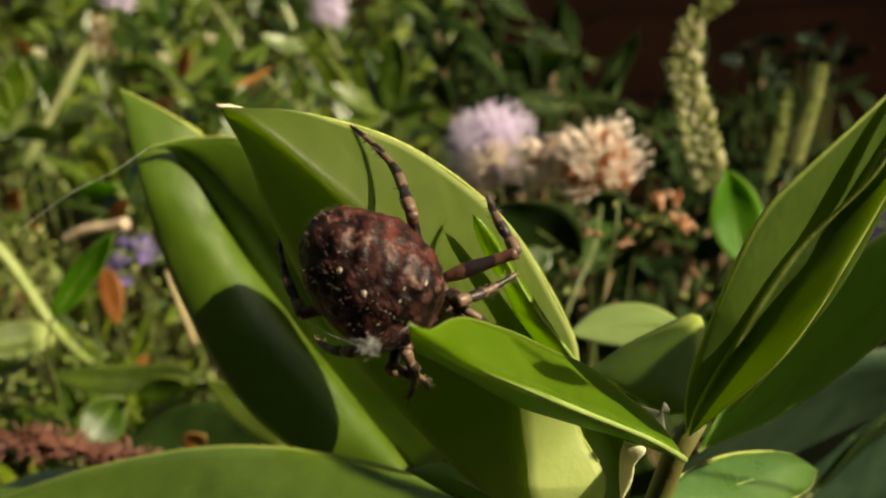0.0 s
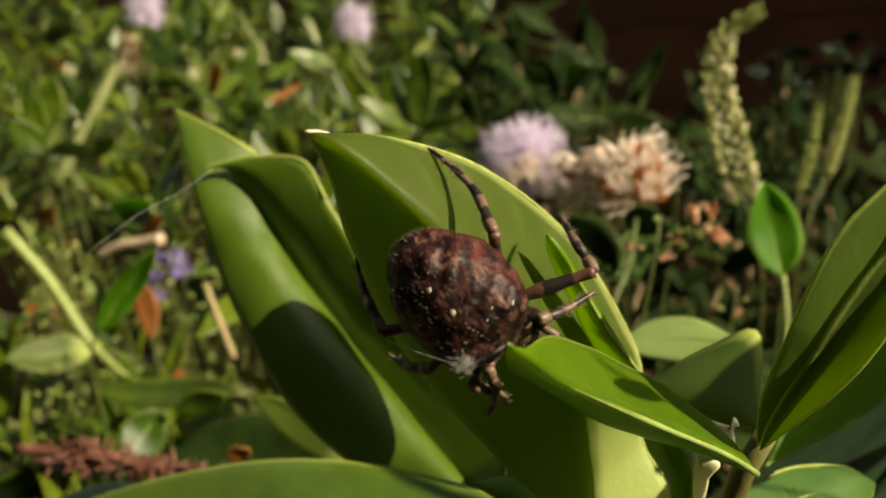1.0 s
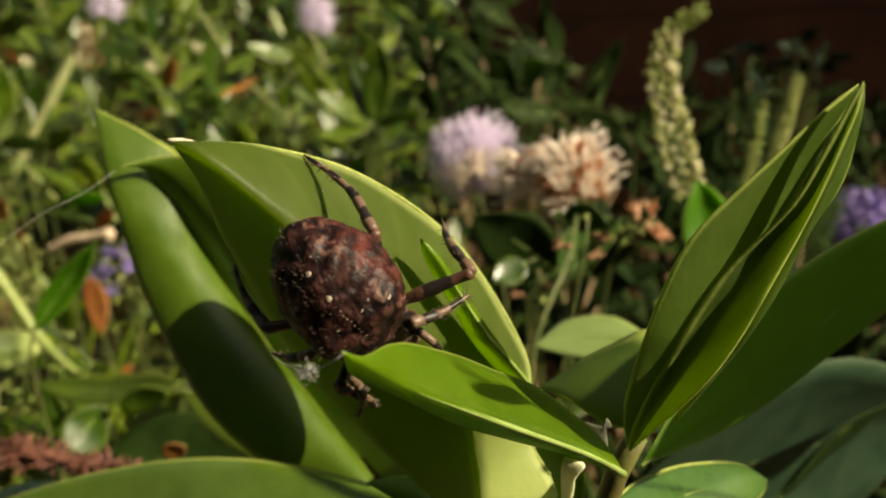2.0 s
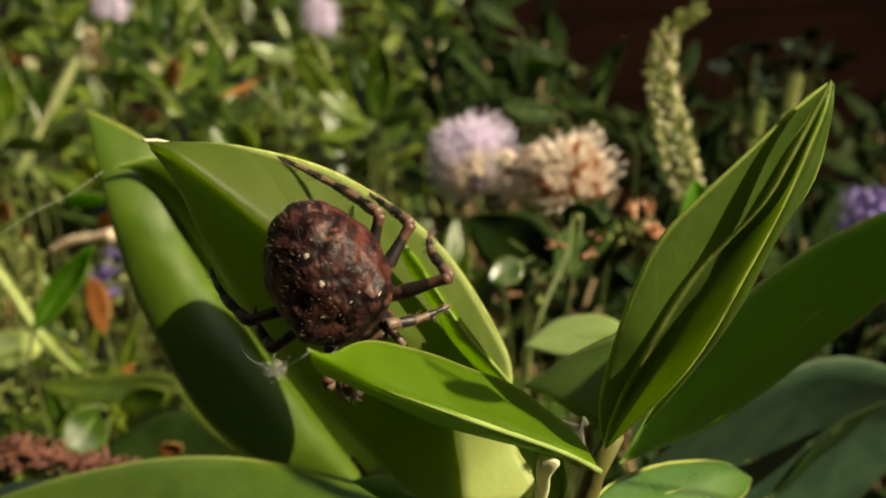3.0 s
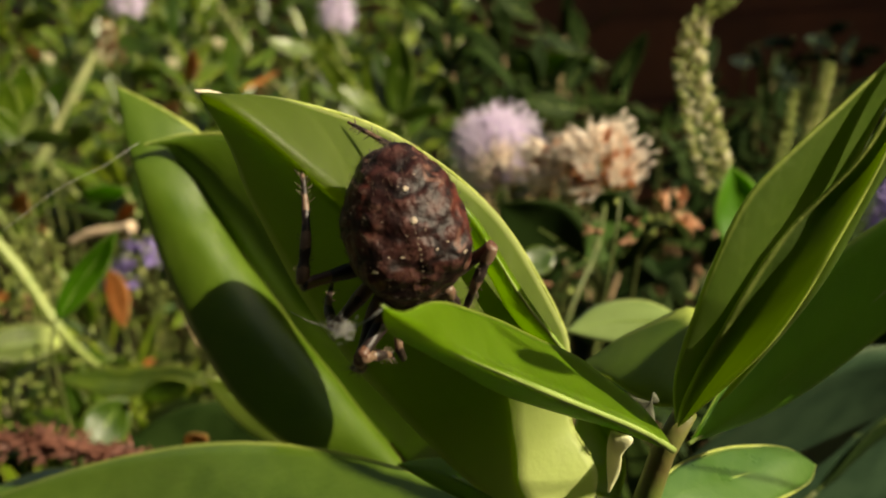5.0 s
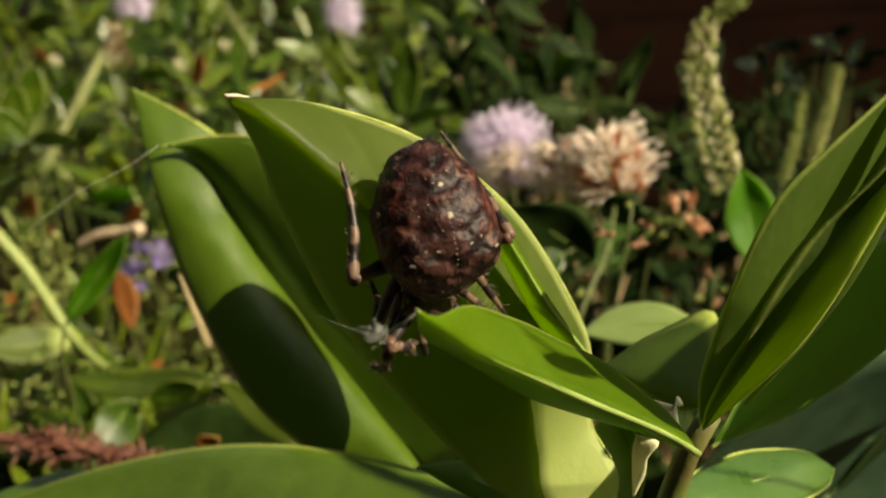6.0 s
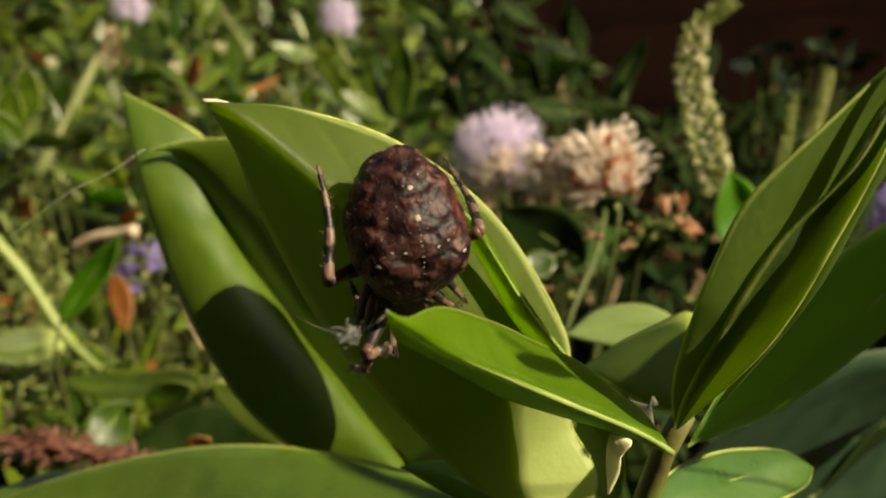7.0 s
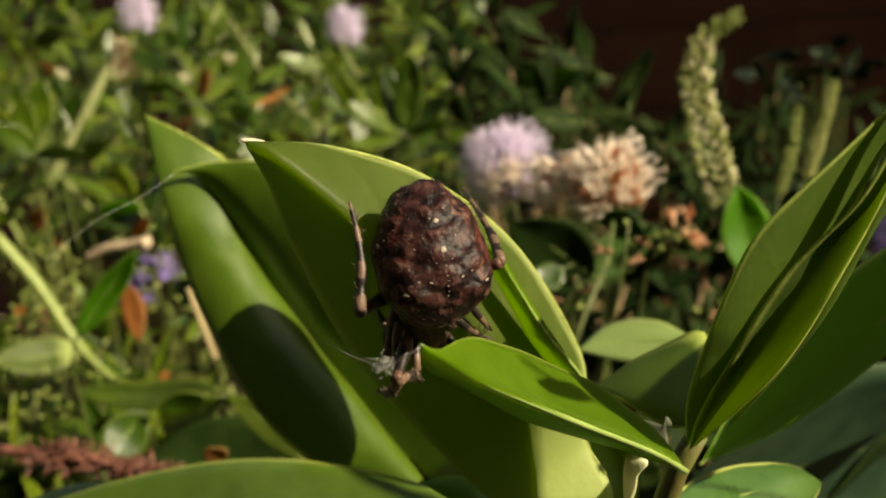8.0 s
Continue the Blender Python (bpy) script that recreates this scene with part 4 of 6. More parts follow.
lone_leaf("leaf", (-0.1892, 0.4223, 0.5762), (-0.2102, 0.4149, 0.5919), 0.009, 30, LEAF_FAR, "broad sunlit leaf of the bush", seed=32)
lone_twig("flower_stalk", [(-0.1944, 0.4200, 0.5633), (-0.1861, 0.4250, 0.5800), (-0.1756, 0.4319, 0.6020), (-0.1656, 0.4414, 0.6270)], [0.0026, 0.0028, 0.0024, 0.0030, 0.0022, 0.0016], STEM_SOFT, "thick yellow-green flower stalk", "stalk")
lone_twig("dead_stick", [(-0.1279, 0.3019, 0.5499), (-0.1199, 0.3005, 0.5534), (-0.1107, 0.2987, 0.5548), (-0.1045, 0.2969, 0.5560)], [0.0013, 0.0017, 0.0017, 0.0022], STICK, "short pale dead stick with a broken end")
lone_leaf("dry_leaf", (-0.1130, 0.2960, 0.5421), (-0.1063, 0.2880, 0.5239), 0.0046, 10, LEAF_DRY, "curled dry orange-brown leaf", seed=34, cup=0.1, rib=0.0001)
lone_twig("branch", [(-0.1575, 0.2974, 0.5591), (-0.1445, 0.2984, 0.5418), (-0.1320, 0.2987, 0.5203), (-0.1146, 0.2887, 0.5095), (-0.0952, 0.2799, 0.5056)], [0.0022, 0.0022, 0.0019, 0.0013, 0.0009], STEM, "bent yellow-green branch of the bush", "branch")
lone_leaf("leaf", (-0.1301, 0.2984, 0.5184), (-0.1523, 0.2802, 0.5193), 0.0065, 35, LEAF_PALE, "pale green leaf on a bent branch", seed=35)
lone_leaf("leaf", (-0.0648, 0.2307, 0.5261), (-0.1174, 0.2595, 0.5166), 0.0055, 60, LEAF_FAR, "withering green leaf with a brown rim", seed=36)
lone_twig("dry_twig", [(-0.0729, 0.2353, 0.5526), (-0.0690, 0.2318, 0.5442), (-0.0643, 0.2281, 0.5346)], [0.0009, 0.0011, 0.0010], STICK_DIM, "thin tan dead stem")
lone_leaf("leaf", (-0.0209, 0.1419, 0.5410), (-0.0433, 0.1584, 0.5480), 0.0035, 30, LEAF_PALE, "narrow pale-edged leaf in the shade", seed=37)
lone_leaf("leaf", (-0.0650, 0.2207, 0.5271), (-0.0785, 0.2219, 0.5222), 0.004, -20, LEAF_FAR, "small bright green leaf in the bush", seed=38)
lone_leaf("leaf", (-0.0907, 0.2178, 0.5109), (-0.0835, 0.2258, 0.5216), 0.006, 10, LEAF_FAR, "small bright green leaf in the bush", seed=39)
lone_leaf("leaf", (-0.0304, 0.1738, 0.5204), (-0.0689, 0.1899, 0.5250), 0.014, 40, LEAF_SHADE_DARK, "broad leaf coloured dark as in shade", seed=41)
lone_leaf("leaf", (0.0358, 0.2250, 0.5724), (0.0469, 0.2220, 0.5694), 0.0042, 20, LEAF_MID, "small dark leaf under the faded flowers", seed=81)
lone_leaf("leaf", (0.0250, 0.2080, 0.5625), (0.0169, 0.2040, 0.5589), 0.0036, 25, LEAF_FAR, "small bright green leaf under the flower heads", seed=82)
lone_twig("twig", [(-0.1170, 0.4700, 0.6458), (-0.1075, 0.4600, 0.6325), (-0.0969, 0.4500, 0.6175)], [0.0007, 0.0010, 0.0008], STEM_SOFT, "yellow-green bare shoot in the bush", "twig")
lone_twig("twig", [(-0.0908, 0.4400, 0.6125), (-0.0764, 0.4300, 0.5991), (-0.0615, 0.4200, 0.5870)], [0.0007, 0.0010, 0.0008], STEM_SOFT, "yellow-green bare shoot in the bush", "twig")
lone_twig("twig", [(-0.1009, 0.4500, 0.6012), (-0.0885, 0.4450, 0.6086), (-0.0764, 0.4400, 0.6137)], [0.0012, 0.0014, 0.0010], STICK_DIM, "short brown dead twig in the bush", "twig")
lone_twig("twig", [(-0.0583, 0.4500, 0.6314), (-0.0538, 0.4450, 0.6244), (-0.0475, 0.4400, 0.6135)], [0.0008, 0.0010, 0.0007], STEM_SOFT, "pale flower stalk under the lilac head", "twig")
flower_spike("seed_spike", [(-0.1649, 0.4400, 0.6139), (-0.1629, 0.4400, 0.6229), (-0.1619, 0.4400, 0.6329)], [0.0016, 0.0024, 0.0018, 0.0008], 60,
             lambda f, r: (F_SPENT if r.random() < 0.4 else B_CREAM, "floret"), 62, "tan brush of a spent flower spike", "flower spike", foot=(-0.1669, 0.4420, 0.6089))
lone_leaf("leaf", (0.0746, 0.4300, 0.5967), (0.0889, 0.4200, 0.6264), 0.0055, 20, LEAF_SHADE_DARK, "green leaf by the fence, shade put into its dark colour", seed=83)
lone_leaf("leaf", (0.0706, 0.4400, 0.6099), (0.0426, 0.4300, 0.6274), 0.0045, 30, LEAF_SHADE_DARK, "green leaf by the fence, shade put into its dark colour", seed=84)
lone_leaf("leaf", (0.0494, 0.4300, 0.6047), (0.0264, 0.4200, 0.6204), 0.0050, -20, LEAF_SHADE_DARK, "green leaf by the fence, shade put into its dark colour", seed=85)
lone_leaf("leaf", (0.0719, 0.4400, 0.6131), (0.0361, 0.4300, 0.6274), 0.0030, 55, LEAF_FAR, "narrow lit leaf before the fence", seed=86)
lone_leaf("leaf", (0.0664, 0.4600, 0.6201), (0.0579, 0.4500, 0.6397), 0.0045, 15, LEAF_SHADE_DARK, "green leaf by the fence, shade put into its dark colour", seed=87)
lone_leaf("leaf", (0.0575, 0.4000, 0.5921), (0.0309, 0.3900, 0.5961), 0.0050, 15, LEAF_SHADE_DARK, "green leaf by the fence, shade put into its dark colour", seed=89)
lone_leaf("leaf", (0.0873, 0.4000, 0.5833), (0.0648, 0.4000, 0.5945), 0.0050, -10, LEAF_SHADE_DARK, "green leaf by the fence, shade put into its dark colour", seed=90)
lone_leaf("leaf", (0.0442, 0.4800, 0.6354), (0.0238, 0.4800, 0.6497), 0.0050, 20, LEAF_SHADE_DARK, "green leaf by the fence, shade put into its dark colour", seed=92)
lone_leaf("leaf", (0.0511, 0.4100, 0.5995), (0.0634, 0.4100, 0.6179), 0.0045, 10, LEAF_SHADE_DARK, "green leaf by the fence, shade put into its dark colour", seed=93)
lone_leaf("leaf", (0.2130, 0.5000, 0.6144), (0.2196, 0.4900, 0.6151), 0.0032, 6, LEAF_SHADE_GREY, "dull grey-green leaf, deep shade put into its colour", seed=100)
lone_leaf("leaf", (0.1791, 0.5000, 0.6050), (0.1828, 0.4900, 0.6153), 0.0032, 18, LEAF_SHADE_GREY, "dull grey-green leaf, deep shade put into its colour", seed=101)
lone_leaf("leaf", (0.1895, 0.5000, 0.6016), (0.1722, 0.4900, 0.6031), 0.0032, -19, LEAF_SHADE_GREY, "dull grey-green leaf, deep shade put into its colour", seed=102)
lone_leaf("leaf", (0.2152, 0.5000, 0.6190), (0.2278, 0.4900, 0.6208), 0.0032, 33, LEAF_SHADE_GREY, "dull grey-green leaf, deep shade put into its colour", seed=103)
lone_leaf("leaf", (0.1667, 0.5000, 0.6115), (0.1580, 0.4900, 0.6228), 0.0032, -14, LEAF_SHADE_GREY, "dull grey-green leaf, deep shade put into its colour", seed=104)
lone_leaf("leaf", (0.1638, 0.5000, 0.6152), (0.1465, 0.4900, 0.6154), 0.0032, 23, LEAF_SHADE_GREY, "dull grey-green leaf, deep shade put into its colour", seed=105)
lone_leaf("leaf", (0.2136, 0.5000, 0.6197), (0.2111, 0.4900, 0.6289), 0.0032, 16, LEAF_SHADE_GREY, "dull grey-green leaf, deep shade put into its colour", seed=106)
lone_leaf("leaf", (0.2129, 0.5000, 0.6120), (0.2061, 0.4900, 0.6237), 0.0032, 21, LEAF_SHADE_GREY, "dull grey-green leaf, deep shade put into its colour", seed=107)
lone_leaf("leaf", (0.1859, 0.5000, 0.6092), (0.1703, 0.4900, 0.6103), 0.0032, 34, LEAF_SHADE_GREY, "dull grey-green leaf, deep shade put into its colour", seed=108)
lone_leaf("leaf", (0.2019, 0.5000, 0.6250), (0.1852, 0.4900, 0.6268), 0.0032, 25, LEAF_SHADE_GREY, "dull grey-green leaf, deep shade put into its colour", seed=109)
lone_leaf("leaf", (0.1657, 0.5000, 0.6243), (0.1787, 0.4900, 0.6264), 0.0032, -28, LEAF_SHADE_GREY, "dull grey-green leaf, deep shade put into its colour", seed=110)
lone_leaf("leaf", (0.1997, 0.5000, 0.6298), (0.2078, 0.4900, 0.6341), 0.0032, 0, LEAF_SHADE_GREY, "dull grey-green leaf, deep shade put into its colour", seed=111)
lone_leaf("leaf", (0.2051, 0.5000, 0.6221), (0.1915, 0.4900, 0.6280), 0.0032, -18, LEAF_SHADE_GREY, "dull grey-green leaf, deep shade put into its colour", seed=112)
lone_leaf("leaf", (0.1818, 0.5000, 0.6150), (0.1945, 0.4900, 0.6178), 0.0032, 47, LEAF_SHADE_GREY, "dull grey-green leaf, deep shade put into its colour", seed=113)
lone_leaf("leaf", (0.1794, 0.5000, 0.6213), (0.1794, 0.4900, 0.6281), 0.0032, -16, LEAF_SHADE_GREY, "dull grey-green leaf, deep shade put into its colour", seed=114)
lone_leaf("leaf", (0.2098, 0.5000, 0.6010), (0.2064, 0.4900, 0.6085), 0.0032, 1, LEAF_SHADE_GREY, "dull grey-green leaf, deep shade put into its colour", seed=115)
lone_leaf("leaf", (0.2038, 0.5000, 0.6108), (0.2004, 0.4900, 0.6203), 0.0032, -18, LEAF_SHADE_GREY, "dull grey-green leaf, deep shade put into its colour", seed=116)
lone_leaf("leaf", (0.1983, 0.5000, 0.6140), (0.1909, 0.4900, 0.6210), 0.0032, -25, LEAF_SHADE_GREY, "dull grey-green leaf, deep shade put into its colour", seed=117)
lone_leaf("dry_leaf", (-0.1236, 0.4400, 0.6181), (-0.1182, 0.4300, 0.6060), 0.0040, 20, LEAF_DRY, "dry rusty leaf in the bush", seed=130)
lone_leaf("dry_leaf", (-0.1414, 0.4400, 0.5923), (-0.1271, 0.4300, 0.5898), 0.0036, -25, LEAF_DRY, "dry rusty leaf in the bush", seed=131)
lone_leaf("dry_leaf", (-0.2010, 0.4400, 0.6206), (-0.1907, 0.4300, 0.6180), 0.0036, 40, LEAF_DRY, "dry rusty leaf in the bush", seed=132)
lone_leaf("dry_leaf", (-0.2136, 0.4400, 0.5452), (-0.2021, 0.4300, 0.5500), 0.0040, 5, LEAF_DRY, "dry rusty leaf in the bush", seed=133)
lone_leaf("dry_leaf", (-0.1628, 0.4400, 0.5393), (-0.1551, 0.4300, 0.5310), 0.0034, 20, LEAF_DRY, "dry rusty leaf in the bush", seed=134)
lone_leaf("leaf", (-0.1583, 0.4400, 0.6255), (-0.1364, 0.4300, 0.6204), 0.0042, -25, LEAF_FAR, "yellow-green leaf out in the bush", seed=135)
lone_leaf("leaf", (-0.1527, 0.4400, 0.6085), (-0.1330, 0.4300, 0.6113), 0.0038, 40, LEAF_FAR, "yellow-green leaf out in the bush", seed=136)
lone_leaf("leaf", (-0.0653, 0.4400, 0.6229), (-0.0421, 0.4300, 0.5884), 0.0052, 5, LEAF_FAR, "long sunlit leaf of the bush", seed=137)
lone_leaf("leaf", (-0.0515, 0.4400, 0.5827), (-0.0220, 0.4300, 0.6000), 0.0045, 20, LEAF_FAR, "long sunlit leaf of the bush", seed=138)
lone_leaf("leaf", (-0.0267, 0.4400, 0.5947), (-0.0026, 0.4300, 0.6051), 0.0046, -25, LEAF_FAR, "long sunlit leaf of the bush", seed=139)
lone_leaf("leaf", (-0.0641, 0.4400, 0.6189), (-0.0847, 0.4300, 0.6244), 0.0044, 40, LEAF_FAR, "long sunlit leaf of the bush", seed=140)
lone_leaf("leaf", (-0.0349, 0.4400, 0.5921), (-0.0388, 0.4300, 0.6183), 0.0048, 5, LEAF_FAR, "long sunlit leaf of the bush", seed=141)
lone_leaf("leaf", (-0.1195, 0.4400, 0.5927), (-0.1322, 0.4300, 0.6022), 0.0044, 20, LEAF_FAR, "long sunlit leaf of the bush", seed=142)
lone_leaf("leaf", (-0.1852, 0.4400, 0.5576), (-0.1555, 0.4300, 0.5530), 0.0036, -25, LEAF_FAR, "long sunlit leaf of the bush", seed=143)
lone_leaf("leaf", (-0.1839, 0.4400, 0.5741), (-0.1680, 0.4300, 0.5866), 0.0044, 40, LEAF_FAR, "long sunlit leaf of the bush", seed=144)
lone_leaf("leaf", (-0.2067, 0.4400, 0.6306), (-0.1828, 0.4300, 0.6375), 0.0044, 5, LEAF_FAR, "long sunlit leaf of the bush", seed=145)
flower_spike("hebe_flower", [(-0.1381, 0.4600, 0.6128), (-0.1381, 0.4600, 0.6148), (-0.1381, 0.4600, 0.6168)], [0.0006, 0.0012, 0.0006], 7,
             lambda f, r: (B_CREAM, "bud"), 63, "tiny whitish bud cluster out in the bush", "flower", foot=(-0.1351, 0.4650, 0.5848), group="flower heads of the bush")
flower_spike("hebe_flower", [(-0.1149, 0.4600, 0.6223), (-0.1149, 0.4600, 0.6243), (-0.1149, 0.4600, 0.6263)], [0.0006, 0.0012, 0.0006], 7,
             lambda f, r: (B_CREAM, "bud"), 64, "tiny whitish bud cluster out in the bush", "flower", foot=(-0.1119, 0.4650, 0.5943), group="flower heads of the bush")
flower_spike("hebe_flower", [(-0.2004, 0.4600, 0.6156), (-0.2004, 0.4600, 0.6176), (-0.2004, 0.4600, 0.6196)], [0.0006, 0.0012, 0.0006], 7,
             lambda f, r: (B_CREAM, "bud"), 65, "tiny whitish bud cluster out in the bush", "flower", foot=(-0.1974, 0.4650, 0.5876), group="flower heads of the bush")
lone_leaf("leaf", (-0.1711, 0.3600, 0.5834), (-0.1671, 0.3650, 0.6127), 0.0062, 10, LEAF_FAR, "broad sunlit leaf of a rosette in the bush", seed=160)
# the next leaf has its sheen in the colour
lone_leaf("leaf", (-0.1700, 0.3600, 0.5834), (-0.1536, 0.3550, 0.5967), 0.0055, -25, LEAF_SHEEN_PAINT, "broad sunlit leaf of a rosette in the bush", seed=161)
lone_leaf("leaf", (-0.1758, 0.3600, 0.5808), (-0.1730, 0.3600, 0.6056), 0.0055, 15, LEAF_FAR, "broad sunlit leaf of a rosette in the bush", seed=162)
lone_leaf("leaf", (-0.1705, 0.3600, 0.5823), (-0.1795, 0.3500, 0.5948), 0.0055, 25, LEAF_FAR, "broad sunlit leaf of a rosette in the bush", seed=163)
lone_leaf("leaf", (-0.1690, 0.3600, 0.5816), (-0.1433, 0.3450, 0.5840), 0.0048, 45, LEAF_FAR, "broad sunlit leaf of a rosette in the bush", seed=164)
lone_leaf("leaf", (-0.0241, 0.4000, 0.5883), (-0.0330, 0.4100, 0.6194), 0.0055, 10, LEAF_FAR, "sunlit narrow leaf of a rosette in the bush", seed=170)
lone_leaf("leaf", (-0.0236, 0.4000, 0.5890), (-0.0201, 0.4000, 0.6236), 0.0068, -10, LEAF_FAR, "sunlit narrow leaf of a rosette in the bush", seed=171)
lone_leaf("leaf", (-0.0228, 0.4000, 0.5898), (-0.0035, 0.3950, 0.6052), 0.0046, -30, LEAF_FAR, "sunlit narrow leaf of a rosette in the bush", seed=172)
lone_leaf("leaf", (-0.0246, 0.4000, 0.5883), (-0.0485, 0.4000, 0.6027), 0.0050, 35, LEAF_FAR, "sunlit narrow leaf of a rosette in the bush", seed=173)
lone_leaf("leaf", (-0.0246, 0.4000, 0.5873), (-0.0489, 0.3900, 0.5840), 0.0044, 50, LEAF_FAR, "sunlit narrow leaf of a rosette in the bush", seed=174)
lone_leaf("leaf", (-0.0224, 0.4000, 0.5878), (-0.0020, 0.3850, 0.5938), 0.0042, 50, LEAF_FAR, "sunlit narrow leaf of a rosette in the bush", seed=175)
# dry red twig: a knobbly dead flower spike
rnd = random.Random(9)
twig = tagged(empty("dead_flower_spike"), "dry red-brown dead flower spike", "dead flower")
line = [Vector(q) for q in ((-0.0998, 0.1804, 0.5287), (-0.0847, 0.1783, 0.5285), (-0.0710, 0.1761, 0.5274), (-0.0571, 0.1737, 0.5255))]
part("stem", tube(line, [0.0012, 0.0014, 0.0012, 0.0008], 7, 16), TWIG_RED, twig)
husks = [mesh_only("husk", hebe_leaf_bm(0.0026 + 0.0010 * k, 0.0007, 0.0010 - 0.0012 * k, 0.0003, 4, 1), TWIG_RED) for k in range(3)]
pts = along(line, 60)
for i in range(295):
    h = new("husk", husks[i % 3])
    h.parent = twig
    c = pts[rnd.randrange(14, 60)]
    h.matrix_basis = Matrix.Translation(c + Vector((rnd.uniform(-.001, .001), rnd.uniform(-.002, .002), rnd.uniform(-.0030, .0010)))) @ facing((rnd.uniform(-1, 1), rnd.uniform(-1, 1), rnd.uniform(-.7, .7)), rnd.uniform(0, 360)) @ pose(0, 0, 0, 0, rnd.uniform(-40, 60), 0)
lone_leaf("leaf", (-0.0909, 0.2050, 0.5470), (-0.0733, 0.2000, 0.5689), 0.0032, 20, LEAF_DEEP, "long dark green leaf standing in the bush", seed=180, cup=0.3)
lone_leaf("leaf", (-0.1347, 0.3300, 0.5623), (-0.1132, 0.3200, 0.5658), 0.0031, 30, LEAF_DEEP, "bright green leaf lying in the bush", seed=181)
lone_leaf("leaf", (-0.0806, 0.2300, 0.5179), (-0.0700, 0.2250, 0.5246), 0.0023, 30, LEAF_FAR, "small sunlit leaf low in the bush", seed=182)
lone_leaf("leaf", (-0.1084, 0.2500, 0.5069), (-0.0939, 0.2450, 0.5129), 0.0028, 20, LEAF_FAR, "small sunlit leaf low in the bush", seed=183)
lone_leaf("leaf", (-0.0941, 0.2400, 0.5073), (-0.0854, 0.2350, 0.5177), 0.0018, 10, LEAF_FAR, "small sunlit leaf low in the bush", seed=184)
lone_leaf("dry_leaf", (-0.1028, 0.3600, 0.6035), (-0.0961, 0.3500, 0.6164), 0.0020, 10, LEAF_DRY, "small dry rusty leaf caught in the bush", seed=190, rib=0.0001)
lone_leaf("dry_leaf", (-0.1129, 0.3600, 0.5931), (-0.1046, 0.3550, 0.5958), 0.0018, -20, LEAF_DRY, "small dry rusty leaf caught in the bush", seed=191, rib=0.0001)
lone_leaf("dry_leaf", (-0.1221, 0.3300, 0.5527), (-0.1115, 0.3200, 0.5614), 0.0025, 20, LEAF_DRY, "small dry rusty leaf caught in the bush", seed=192, rib=0.0001)
lone_leaf("dry_leaf", (-0.1612, 0.3300, 0.5583), (-0.1518, 0.3250, 0.5644), 0.0023, 10, LEAF_DRY, "small dry rusty leaf caught in the bush", seed=193, rib=0.0001)
lone_leaf("dry_leaf", (-0.0662, 0.3600, 0.6081), (-0.0808, 0.3550, 0.6008), 0.0013, 30, LEAF_DRY, "small dry rusty leaf caught in the bush", seed=194, rib=0.0001)
lone_leaf("dry_leaf", (-0.1522, 0.3300, 0.5513), (-0.1456, 0.3250, 0.5493), 0.0016, 0, LEAF_DRY, "small dry rusty leaf caught in the bush", seed=195, rib=0.0001)
lone_leaf("dry_leaf", (-0.0944, 0.2700, 0.5168), (-0.0905, 0.2700, 0.5186), 0.0013, 0, LEAF_DRY, "small dry rusty leaf caught in the bush", seed=196, rib=0.0001)
lone_leaf("dry_leaf", (-0.1539, 0.3000, 0.5306), (-0.1494, 0.3000, 0.5331), 0.0017, 10, LEAF_DRY, "small dry rusty leaf caught in the bush", seed=197, rib=0.0001)
lone_leaf("dry_petal", (-0.0537, 0.1781, 0.5272), (-0.0485, 0.1766, 0.5302), 0.0024, 20, LEAF_DRY, "small dry red flower remnant", seed=42)
lone_leaf("dry_leaf", (-0.1711, 0.3583, 0.5587), (-0.1677, 0.3571, 0.5520), 0.004, 20, LEAF_DRY, "small dry orange leaf in the bush", seed=43)
# large matt leaf low beside the stem
lone_leaf("ivy_leaf", (0.0314, 0.1403, 0.5318), (0.1019, 0.1671, 0.5397), 0.026, 25, LEAF_IVY, "large matt grey-green leaf in shade", seed=44, sag=0.02)
lone_leaf("leaf", (0.0612, 0.1408, 0.5345), (0.0852, 0.1531, 0.5468), 0.006, 45, LEAF_SHADE_DARK, "curled dark green leaf in the bush", seed=45)
# silk
SILK = plain("silk", (0.40, 0.40, 0.37), (0.55, 0.55, 0.52), 500, 0.5, glow=0.4)
lone_twig("silk_thread", [(-0.0338, 0.1044, 0.5933), (-0.0371, 0.1019, 0.5908), (-0.0413, 0.0995, 0.5885), (-0.0466, 0.0967, 0.5842)], [0.00003, 0.00003, 0.00002, 0.00002], SILK, "fine loose spider silk thread", "web")

